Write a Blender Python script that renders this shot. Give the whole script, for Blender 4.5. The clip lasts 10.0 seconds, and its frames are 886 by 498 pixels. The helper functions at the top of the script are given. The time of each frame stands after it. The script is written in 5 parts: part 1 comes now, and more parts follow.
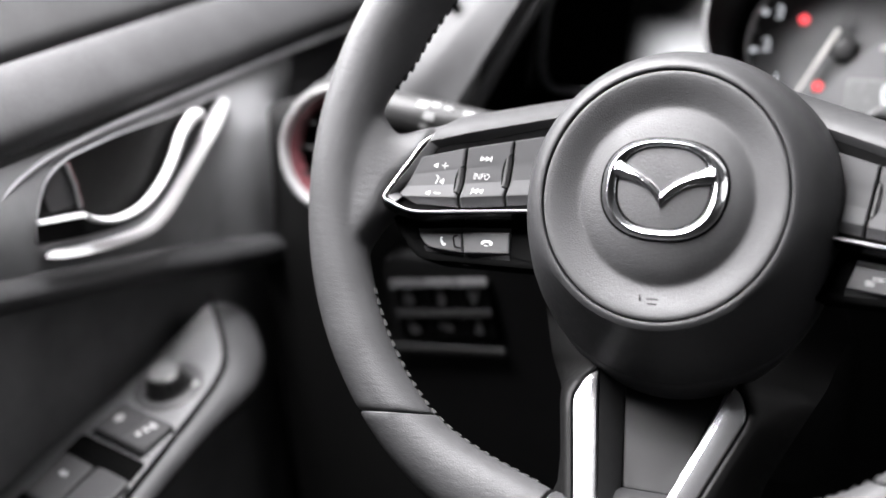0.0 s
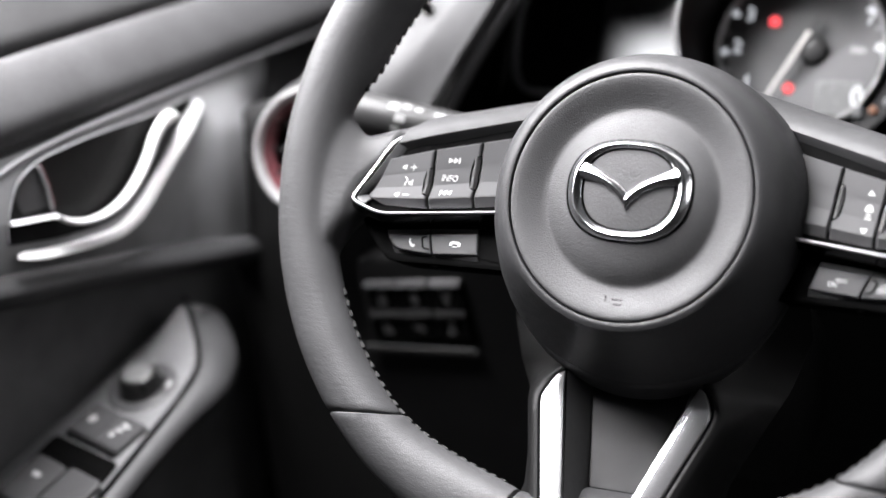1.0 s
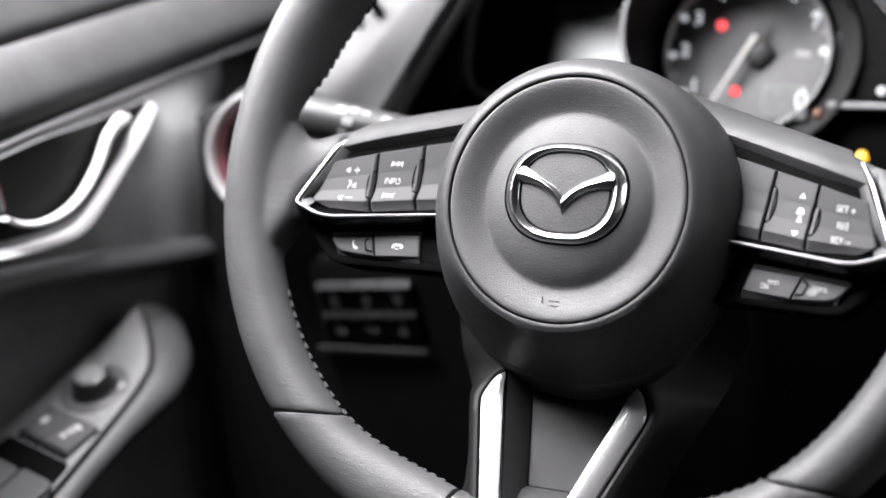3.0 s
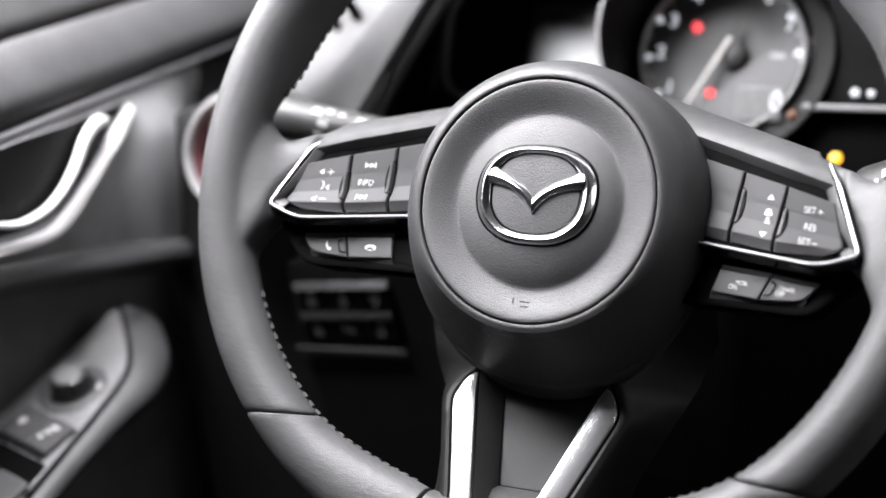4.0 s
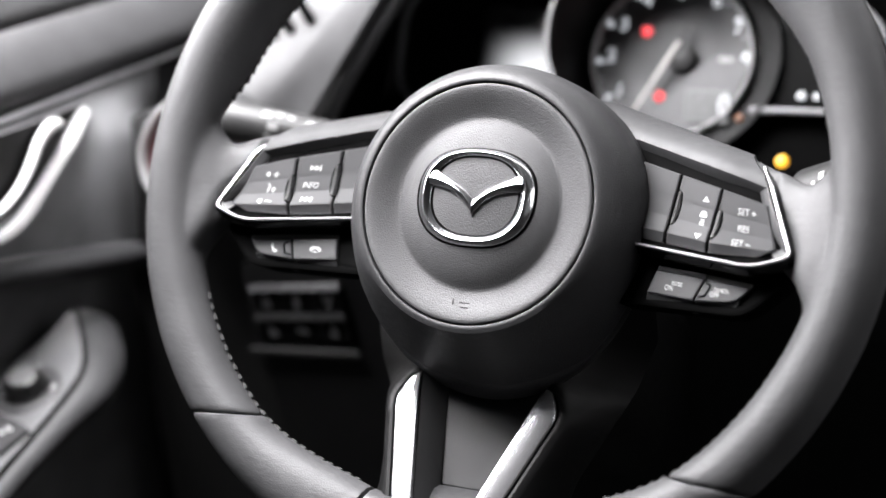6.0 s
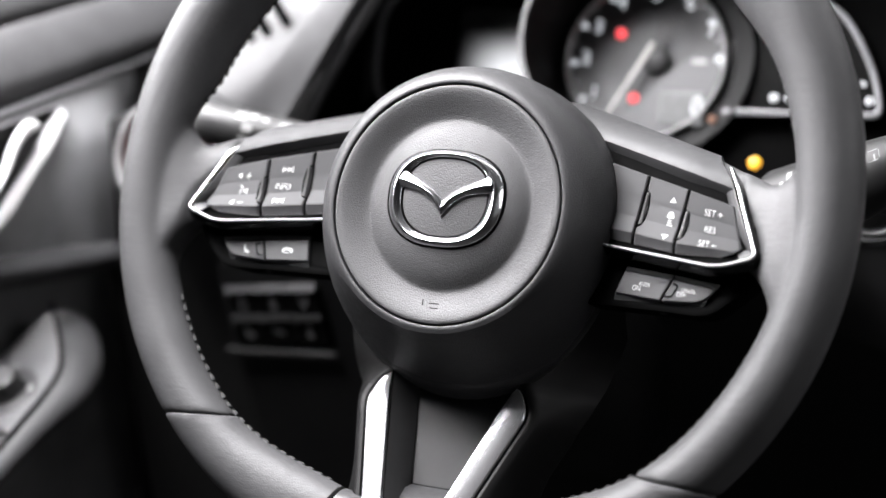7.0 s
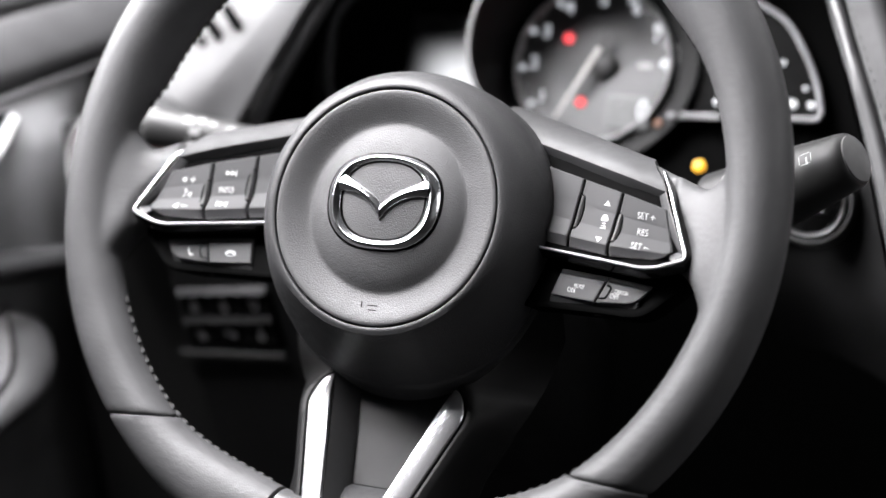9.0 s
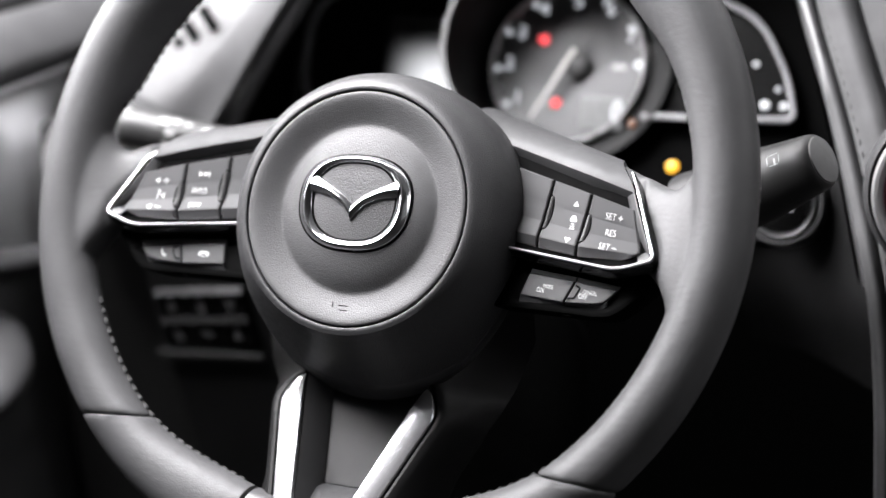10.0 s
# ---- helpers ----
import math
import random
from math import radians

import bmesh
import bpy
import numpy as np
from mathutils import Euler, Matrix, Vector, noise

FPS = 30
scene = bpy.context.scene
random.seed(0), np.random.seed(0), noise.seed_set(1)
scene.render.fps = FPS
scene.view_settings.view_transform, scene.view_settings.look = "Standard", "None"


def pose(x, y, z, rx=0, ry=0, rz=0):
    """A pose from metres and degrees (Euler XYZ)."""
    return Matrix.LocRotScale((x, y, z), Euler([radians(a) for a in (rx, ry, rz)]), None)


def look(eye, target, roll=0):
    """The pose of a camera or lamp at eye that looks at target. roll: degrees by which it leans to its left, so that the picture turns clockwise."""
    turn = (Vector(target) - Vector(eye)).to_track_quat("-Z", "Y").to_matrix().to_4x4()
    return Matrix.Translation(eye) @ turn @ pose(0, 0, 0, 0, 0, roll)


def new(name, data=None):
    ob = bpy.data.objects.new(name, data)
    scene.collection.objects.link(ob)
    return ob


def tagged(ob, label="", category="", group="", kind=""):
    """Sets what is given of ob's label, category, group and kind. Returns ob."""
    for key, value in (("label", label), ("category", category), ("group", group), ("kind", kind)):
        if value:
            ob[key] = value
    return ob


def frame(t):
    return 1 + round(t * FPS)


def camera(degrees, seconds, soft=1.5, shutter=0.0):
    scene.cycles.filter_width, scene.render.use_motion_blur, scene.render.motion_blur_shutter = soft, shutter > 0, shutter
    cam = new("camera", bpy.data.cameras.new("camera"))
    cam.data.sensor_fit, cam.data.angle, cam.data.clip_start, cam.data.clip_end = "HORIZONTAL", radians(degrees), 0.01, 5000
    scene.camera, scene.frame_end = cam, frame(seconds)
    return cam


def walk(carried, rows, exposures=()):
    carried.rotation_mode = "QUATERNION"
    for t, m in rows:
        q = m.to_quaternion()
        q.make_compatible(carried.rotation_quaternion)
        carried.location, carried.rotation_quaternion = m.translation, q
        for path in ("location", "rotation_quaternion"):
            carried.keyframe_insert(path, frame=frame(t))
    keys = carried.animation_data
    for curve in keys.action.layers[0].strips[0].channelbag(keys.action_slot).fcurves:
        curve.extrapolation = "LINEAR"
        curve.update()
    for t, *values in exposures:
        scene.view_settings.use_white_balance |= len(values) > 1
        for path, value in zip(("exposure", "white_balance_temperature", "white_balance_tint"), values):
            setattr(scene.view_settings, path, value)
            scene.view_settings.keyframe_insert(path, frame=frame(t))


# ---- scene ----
cam = camera(31.28, 10.0, soft=1.5)
cam.data.dof.use_dof = True
cam.data.dof.focus_distance = 0.73
cam.data.dof.aperture_fstop = 3.5
# seconds, metres, degrees
ROWS = [
    (0, 0.2134, -0.6512, 0.9214, 71.39, 3.20, 25.92),
    (0.5, 0.2189, -0.6505, 0.9221, 71.37, 3.17, 25.76),
    (1, 0.2247, -0.6501, 0.9225, 71.39, 3.13, 25.59),
    (1.5, 0.2298, -0.6498, 0.9228, 71.41, 3.12, 25.40),
    (2, 0.2348, -0.6492, 0.9234, 71.40, 3.07, 25.24),
    (2.5, 0.2408, -0.6489, 0.9243, 71.38, 3.04, 25.14),
    (4, 0.2573, -0.6480, 0.9259, 71.39, 2.96, 24.80),
    (4.5, 0.2628, -0.6480, 0.9264, 71.40, 2.93, 24.68),
    (5, 0.2687, -0.6478, 0.9267, 71.41, 2.93, 24.57),
    (5.5, 0.2742, -0.6473, 0.9272, 71.42, 2.88, 24.45),
    (7, 0.2909, -0.6467, 0.9279, 71.50, 2.79, 24.04),
    (7.5, 0.2960, -0.6467, 0.9285, 71.51, 2.71, 23.87),
    (8, 0.3014, -0.6467, 0.9287, 71.54, 2.70, 23.69),
    (8.5, 0.3072, -0.6469, 0.9292, 71.57, 2.68, 23.54),
    (9, 0.3132, -0.6466, 0.9298, 71.57, 2.66, 23.41),
    (9.5, 0.3185, -0.6467, 0.9304, 71.57, 2.63, 23.25),
    (10, 0.3241, -0.6466, 0.9314, 71.53, 2.59, 23.12),
]
walk(cam, [(t, pose(x, y, z, rx, ry, rz)) for t, x, y, z, rx, ry, rz in ROWS])

# ---- light: an overcast day through the car's windows, and an added overhead lamp ----
world = bpy.data.worlds.new("overcast_sky")
scene.world = world
world.use_nodes = True
wn = world.node_tree
wn.nodes.clear()
sky = wn.nodes.new("ShaderNodeTexSky")
sky.sky_type = "NISHITA"
sky.sun_disc = False
sky.sun_elevation = radians(50)
sky.sun_rotation = radians(-60)
sky.dust_density = 4.0
grey = wn.nodes.new("ShaderNodeHueSaturation")
grey.inputs["Saturation"].default_value = 0.12
bg = wn.nodes.new("ShaderNodeBackground")
bg.inputs["Strength"].default_value = 0.05
wout = wn.nodes.new("ShaderNodeOutputWorld")
wn.links.new(sky.outputs["Color"], grey.inputs["Color"])
wn.links.new(grey.outputs["Color"], bg.inputs["Color"])
wn.links.new(bg.outputs["Background"], wout.inputs["Surface"])


def area_lamp(name, at, target, sx, sy, watts):
    lamp = bpy.data.lights.new(name, "AREA")
    lamp.shape, lamp.size, lamp.size_y, lamp.energy = "RECTANGLE", sx, sy, watts
    lamp.color = (1.0, 0.983, 1.012)
    ob = new(name, lamp)
    ob.matrix_world = look(at, target)
    return ob


sun = bpy.data.lights.new("sun", "SUN")
sun.energy, sun.angle, sun.color = 0.5, radians(15), (1.0, 0.98, 0.95)
sun_ob = new("sun", sun)
sun_ob.matrix_world = look((-3, 2, 5), (0, 0, 0.7))
# added overhead lamp left of centre, set for tone; no known opening there
area_lamp("overhead_key_lamp", (-0.30, -0.08, 1.36), (-0.16, -0.06, 0.60), 0.46, 0.40, 41.0)
area_lamp("windscreen_daylight", (0.20, 0.36, 1.14), (0.20, -0.05, 0.55), 1.15, 0.42, 5.0)
area_lamp("driver_window_daylight", (-0.53, 0.08, 1.08), (0.05, 0.02, 0.74), 0.62, 0.46, 26.0)
area_lamp("passenger_window_daylight", (1.10, 0.05, 1.08), (0.1, 0.1, 0.75), 0.7, 0.36, 3.5)


# ---- materials ----
def material(name, colour, rough=0.5, metal=0.0, grain=0.0, grain_size=0.001, cells=False, vary=0.15, spec=0.5,
             rough_vary=0.12, emit=None, strength=0.0, wrinkle=0.0):
    m = bpy.data.materials.new(name)
    m.use_nodes = True
    nt = m.node_tree
    b = nt.nodes["Principled BSDF"]
    b.inputs["Roughness"].default_value = rough
    b.inputs["Metallic"].default_value = metal
    b.inputs["Specular IOR Level"].default_value = spec
    if emit:
        b.inputs["Emission Color"].default_value = (*emit, 1)
        b.inputs["Emission Strength"].default_value = strength
    tc = nt.nodes.new("ShaderNodeTexCoord")
    big = nt.nodes.new("ShaderNodeTexNoise")
    big.inputs["Scale"].default_value = 38.0
    big.inputs["Detail"].default_value = 5.0
    nt.links.new(tc.outputs["Object"], big.inputs["Vector"])
    ramp = nt.nodes.new("ShaderNodeMapRange")
    ramp.inputs["From Min"].default_value = 0.3
    ramp.inputs["From Max"].default_value = 0.7
    ramp.inputs["To Min"].default_value = 1.0 - vary
    ramp.inputs["To Max"].default_value = 1.0 + vary
    nt.links.new(big.outputs["Fac"], ramp.inputs["Value"])
    mul = nt.nodes.new("ShaderNodeVectorMath")
    mul.operation = "SCALE"
    mul.inputs[0].default_value = colour
    nt.links.new(ramp.outputs["Result"], mul.inputs["Scale"])
    nt.links.new(mul.outputs["Vector"], b.inputs["Base Color"])
    fine = nt.nodes.new("ShaderNodeTexNoise")
    fine.inputs["Scale"].default_value = 260.0
    fine.inputs["Detail"].default_value = 3.0
    nt.links.new(tc.outputs["Object"], fine.inputs["Vector"])
    rr = nt.nodes.new("ShaderNodeMapRange")
    rr.inputs["To Min"].default_value = max(0.02, rough - rough_vary)
    rr.inputs["To Max"].default_value = min(1.0, rough + rough_vary)
    nt.links.new(fine.outputs["Fac"], rr.inputs["Value"])
    nt.links.new(rr.outputs["Result"], b.inputs["Roughness"])
    last = None
    if grain > 0:
        if cells:
            tex = nt.nodes.new("ShaderNodeTexVoronoi")
            tex.feature = "SMOOTH_F1"
            tex.inputs["Scale"].default_value = 1.0 / grain_size
            tex.inputs["Smoothness"].default_value = 0.35
            warp = nt.nodes.new("ShaderNodeTexNoise")
            warp.inputs["Scale"].default_value = 0.6 / grain_size
            mixv = nt.nodes.new("ShaderNodeVectorMath")
            mixv.operation = "MULTIPLY_ADD"
            mixv.inputs[1].default_value = (grain_size * 0.8,) * 3
            nt.links.new(tc.outputs["Object"], warp.inputs["Vector"])
            nt.links.new(warp.outputs["Color"], mixv.inputs[0])
            nt.links.new(tc.outputs["Object"], mixv.inputs[2])
            nt.links.new(mixv.outputs["Vector"], tex.inputs["Vector"])
            height = tex.outputs["Distance"]
        else:
            tex = nt.nodes.new("ShaderNodeTexNoise")
            tex.inputs["Scale"].default_value = 1.0 / grain_size
            tex.inputs["Detail"].default_value = 4.0
            nt.links.new(tc.outputs["Object"], tex.inputs["Vector"])
            height = tex.outputs["Fac"]
        bump = nt.nodes.new("ShaderNodeBump")
        bump.inputs["Strength"].default_value = grain
        bump.invert = cells
        bump.inputs["Distance"].default_value = grain_size * 0.35
        nt.links.new(height, bump.inputs["Height"])
        last = bump
    if wrinkle > 0:
        wv = nt.nodes.new("ShaderNodeTexNoise")
        wv.inputs["Scale"].default_value = 210.0
        wv.inputs["Detail"].default_value = 4.0
        stretch = nt.nodes.new("ShaderNodeVectorMath")
        stretch.operation = "MULTIPLY"
        stretch.inputs[1].default_value = (0.8, 0.8, 2.2)
        nt.links.new(tc.outputs["Object"], stretch.inputs[0])
        nt.links.new(stretch.outputs["Vector"], wv.inputs["Vector"])
        b2 = nt.nodes.new("ShaderNodeBump")
        b2.inputs["Strength"].default_value = wrinkle
        b2.inputs["Distance"].default_value = 0.0007
        nt.links.new(wv.outputs["Fac"], b2.inputs["Height"])
        if last:
            nt.links.new(last.outputs["Normal"], b2.inputs["Normal"])
        last = b2
    if last:
        nt.links.new(last.outputs["Normal"], b.inputs["Normal"])
    return m


LEATHER = material("black_leather", (0.046, 0.046, 0.047), 0.48, spec=0.28, grain=0.45, grain_size=0.0006, cells=True, wrinkle=0.27)
PAD = material("grained_pad", (0.044, 0.044, 0.045), 0.56, spec=0.34, grain=0.65, grain_size=0.00066, cells=True)
BOSS = material("fine_grained_plastic", (0.023, 0.023, 0.024), 0.48, spec=0.36, grain=0.55, grain_size=0.0007, cells=True)
KNOB = material("black_knob_plastic", (0.010, 0.010, 0.010), 0.30, spec=0.5)
PANEL = material("dark_spoke_panel", (0.011, 0.011, 0.0113), 0.45, spec=0.14, grain=0.12, grain_size=0.0006)
ARM = material("matt_black_arm", (0.0055, 0.0055, 0.0055), 0.50, spec=0.12, grain=0.12, grain_size=0.0006)
SPOKE = material("satin_spoke_plastic", (0.030, 0.030, 0.031), 0.55, spec=0.3, grain=0.12, grain_size=0.0006)
ROCKER = material("dark_rocker", (0.026, 0.026, 0.026), 0.40, spec=0.3)
SATIN = material("satin_dark_plastic", (0.040, 0.040, 0.041), 0.40, grain=0.12, grain_size=0.0006)
BUTTON = material("satin_grey_button", (0.043, 0.043, 0.044), 0.46, grain=0.03, grain_size=0.0005, vary=0.03, spec=0.09, rough_vary=0.015)
GLOSS = material("gloss_black_plastic", (0.005, 0.005, 0.005), 0.14, spec=0.35, rough_vary=0.04)
# near-black: the shade of gaps, slots and recesses is in the colour
GAP = material("recess_shade_black", (0.0012, 0.0012, 0.0012), 0.7, spec=0.02)
SATIN_CHROME = material("satin_chrome", (0.80, 0.80, 0.81), 0.32, 1.0, rough_vary=0.05, vary=0.03)
HANDLE = material("bright_handle_metal", (0.74, 0.74, 0.74), 0.36, 0.22, vary=0.03, rough_vary=0.05)
VENT_RING = material("satin_vent_ring", (0.40, 0.40, 0.40), 0.36, 0.6, vary=0.05, rough_vary=0.05)
CAP = material("grey_stalk_cap", (0.10, 0.10, 0.10), 0.60, spec=0.25)
CHROME = material("polished_chrome", (0.66, 0.66, 0.67), 0.17, 1.0, rough_vary=0.03, vary=0.03)
SILVER = material("satin_silver_paint", (0.50, 0.50, 0.51), 0.25, 0.9, vary=0.02, rough_vary=0.0)
PRINT = material("white_print", (0.29, 0.29, 0.29), 0.5, vary=0.03)
# darker grey than the other print
STALK_PRINT = material("dull_stalk_print", (0.13, 0.13, 0.13), 0.5, vary=0.1)
PRINT_DIM = material("grey_print", (0.30, 0.30, 0.30), 0.5, vary=0.03)
THREAD = material("dark_thread", (0.007, 0.007, 0.007), 0.60, spec=0.2, grain=0.4, grain_size=0.0006)
DASH = material("soft_dash_skin", (0.048, 0.048, 0.049), 0.66, spec=0.25, grain=0.3, grain_size=0.0012, cells=True)
PAD_SKIN = material("stitched_pad_skin", (0.062, 0.062, 0.063), 0.72, spec=0.15, grain=0.3, grain_size=0.0010, cells=True)
STALK = material("satin_black_stalk", (0.016, 0.016, 0.016), 0.46, spec=0.3, grain=0.1, grain_size=0.0006)
KNEE = material("knee_panel_plastic", (0.008, 0.008, 0.0082), 0.50, spec=0.22, grain=0.3, grain_size=0.001)
DASH_LOW = material("hard_lower_dash_plastic", (0.007, 0.007, 0.007), 0.50, spec=0.35, grain=0.3, grain_size=0.001)
DOOR_SKIN = material("soft_door_skin", (0.030, 0.030, 0.031), 0.60, spec=0.3, grain=0.3, grain_size=0.0012, cells=True)
INLAY = material("satin_door_inlay", (0.19, 0.19, 0.195), 0.36, grain=0.1, grain_size=0.0008)
ARM_SKIN = material("soft_armrest_skin", (0.033, 0.033, 0.034), 0.56, spec=0.32, grain=0.3, grain_size=0.0012, cells=True)
DOOR_UPPER = material("dark_upper_trim", (0.022, 0.022, 0.0225), 0.62, spec=0.3, grain=0.3, grain_size=0.0012, cells=True)
STRIP = material("satin_grey_strip", (0.34, 0.34, 0.35), 0.35, 0.6)
FABRIC = material("dark_door_fabric", (0.150, 0.150, 0.153), 0.85, grain=0.5, grain_size=0.0012)
PLATE = material("brushed_switch_plate", (0.100, 0.100, 0.102), 0.42, grain=0.2, grain_size=0.0015)
RED_TINT = material("red_tinted_ring", (0.095, 0.030, 0.035), 0.3, 0.3)
DIAL = material("dial_face", (0.034, 0.034, 0.035), 0.42, spec=0.30, vary=0.25)
# paler colour paints in the glare on the lower dial
DIAL_GLARE = material("dial_glare_paint", (0.060, 0.060, 0.062), 0.36, spec=0.45, vary=0.12)
TICK = material("grey_half_tick", (0.24, 0.24, 0.25), 0.5)
NUMERAL = material("lit_numeral", (0.25, 0.25, 0.25), 0.5, emit=(0.9, 0.93, 1.0), strength=0.80)
RED_LAMP = material("red_warning_light", (0.5, 0.02, 0.02), 0.4, emit=(1.0, 0.10, 0.12), strength=1.6)
AMBER_LAMP = material("amber_warning_light", (0.5, 0.3, 0.02), 0.4, emit=(1.0, 0.40, 0.03), strength=1.25)
BROWN_LAMP = material("dim_amber_light", (0.09, 0.034, 0.012), 0.4, emit=(0.7, 0.18, 0.02), strength=0.07)
# even glow stands in for the changing glare on the speed display
LCD = material("glare_display", (0.06, 0.06, 0.06), 0.25, emit=(0.85, 0.87, 0.9), strength=0.17)
PALE_RING = material("pale_dial_ring", (0.30, 0.30, 0.305), 0.42, 0.3)
BEZEL = material("dull_silver_bezel", (0.13, 0.13, 0.135), 0.40, 0.6)
NEEDLE = material("lit_needle", (0.32, 0.31, 0.30), 0.5, emit=(1.0, 0.95, 0.9), strength=0.22)
LINING = material("cabin_lining", (0.008, 0.008, 0.008), 0.85, grain=0.3, grain_size=0.002)
CARPET = material("black_carpet", (0.003, 0.003, 0.003), 0.95, grain=0.6, grain_size=0.003)



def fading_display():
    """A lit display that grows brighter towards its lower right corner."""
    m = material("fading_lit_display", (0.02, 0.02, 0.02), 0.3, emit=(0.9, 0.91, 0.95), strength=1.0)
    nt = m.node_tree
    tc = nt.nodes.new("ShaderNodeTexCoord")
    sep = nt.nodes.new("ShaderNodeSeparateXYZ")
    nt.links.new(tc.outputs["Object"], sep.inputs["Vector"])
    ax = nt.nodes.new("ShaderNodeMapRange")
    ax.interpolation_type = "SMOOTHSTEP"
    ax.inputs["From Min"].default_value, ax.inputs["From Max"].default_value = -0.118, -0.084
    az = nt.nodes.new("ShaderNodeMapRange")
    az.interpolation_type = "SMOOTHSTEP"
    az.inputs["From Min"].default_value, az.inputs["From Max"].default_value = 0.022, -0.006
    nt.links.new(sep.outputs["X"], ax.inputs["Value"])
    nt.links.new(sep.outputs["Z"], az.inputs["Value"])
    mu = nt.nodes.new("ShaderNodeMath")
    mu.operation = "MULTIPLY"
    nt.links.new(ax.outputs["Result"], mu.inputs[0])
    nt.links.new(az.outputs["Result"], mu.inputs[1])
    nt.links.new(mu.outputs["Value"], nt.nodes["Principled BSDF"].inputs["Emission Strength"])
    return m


LCD_FADE = fading_display()


def ribbed(m, spacing, lean, strength):
    """Adds fine parallel ribs to a material's relief."""
    nt = m.node_tree
    tc = nt.nodes.new("ShaderNodeTexCoord")
    turn = nt.nodes.new("ShaderNodeMapping")
    turn.inputs["Rotation"].default_value = (0, 0, radians(lean))
    wave = nt.nodes.new("ShaderNodeTexWave")
    wave.inputs["Scale"].default_value = 0.314 / spacing
    wave.inputs["Distortion"].default_value = 0.4
    bump = nt.nodes.new("ShaderNodeBump")
    bump.inputs["Strength"].default_value = strength
    bump.inputs["Distance"].default_value = spacing * 0.3
    shader = nt.nodes["Principled BSDF"]
    before = shader.inputs["Normal"].links[0].from_socket
    nt.links.new(tc.outputs["Object"], turn.inputs["Vector"])
    nt.links.new(turn.outputs["Vector"], wave.inputs["Vector"])
    nt.links.new(wave.outputs["Fac"], bump.inputs["Height"])
    nt.links.new(before, bump.inputs["Normal"])
    nt.links.new(bump.outputs["Normal"], shader.inputs["Normal"])


ribbed(PLATE, 0.0019, 62, 0.6)


# ---- mesh helpers ----
def mesh_of(name, verts, faces, mat, smooth=True, sharp=38):
    me = bpy.data.meshes.new(name)
    me.from_pydata([tuple(v) for v in verts], [], faces)
    me.validate()
    bm = bmesh.new()
    bm.from_mesh(me)
    bmesh.ops.remove_doubles(bm, verts=bm.verts, dist=1e-6)
    bmesh.ops.recalc_face_normals(bm, faces=bm.faces)
    bm.to_mesh(me)
    bm.free()
    me.materials.append(mat)
    if smooth:
        me.shade_smooth()
        me.set_sharp_from_angle(angle=radians(sharp))
    return me


def part(name, vf, mat, parent=None, label="", smooth=True, sharp=38):
    ob = new(name, mesh_of(name, vf[0], vf[1], mat, smooth, sharp))
    ob.parent = parent
    if label:
        ob["label"] = label
    return ob


def thing(name, label, category, m=None, group="", kind=""):
    ob = new(name)
    if m is not None:
        ob.matrix_world = m
    return tagged(ob, label, category, group, kind)


def join(*items):
    verts, faces = [], []
    for v, f in items:
        k = len(verts)
        verts += list(v)
        faces += [tuple(i + k for i in q) for q in f]
    return verts, faces


def grid(fn, nu, nv, close_u=False, close_v=False):
    """A sheet of fn(u, v), u and v from 0 to 1."""
    cu, cv = (nu if close_u else nu + 1), (nv if close_v else nv + 1)
    verts = [Vector(fn(i / nu, j / nv)) for j in range(cv) for i in range(cu)]
    faces = []
    for j in range(nv):
        for i in range(nu):
            a, b = i, (i + 1) % cu
            c, d = j % cv, (j + 1) % cv
            faces.append((c * cu + a, c * cu + b, d * cu + b, d * cu + a))
    return verts, faces


def lathe(profile, n=64, squash=None):
    """Profile (r, y) turned about the y axis; squash(phi, r, y) may change r."""
    def fn(u, v):
        k = v * (len(profile) - 1)
        i = min(int(k), len(profile) - 2)
        r = profile[i][0] + (profile[i + 1][0] - profile[i][0]) * (k - i)
        y = profile[i][1] + (profile[i + 1][1] - profile[i][1]) * (k - i)
        phi = 2 * math.pi * u
        if squash:
            r = squash(phi, r, y)
        return r * math.cos(phi), y, r * math.sin(phi)
    return grid(fn, n, len(profile) - 1, close_u=True)


def moved(vf, m):
    return [m @ Vector(v) for v in vf[0]], vf[1]


def rounded(pts, radius, n=6, closed=True):
    """A polyline in 2D or 3D with its corners rounded."""
    out = []
    pts = [Vector(p) for p in pts]
    for i, p in enumerate(pts):
        if not closed and i in (0, len(pts) - 1):
            out.append(p)
            continue
        a, b = pts[i - 1], pts[(i + 1) % len(pts)]
        r = radius[i] if isinstance(radius, (list, tuple)) else radius
        ra, rb = min(r, (a - p).length * 0.48), min(r, (b - p).length * 0.48)
        s, e = p + (a - p).normalized() * ra, p + (b - p).normalized() * rb
        for k in range(n + 1):
            t = k / n
            out.append(s * (1 - t) ** 2 + p * 2 * t * (1 - t) + e * t * t)
    return out


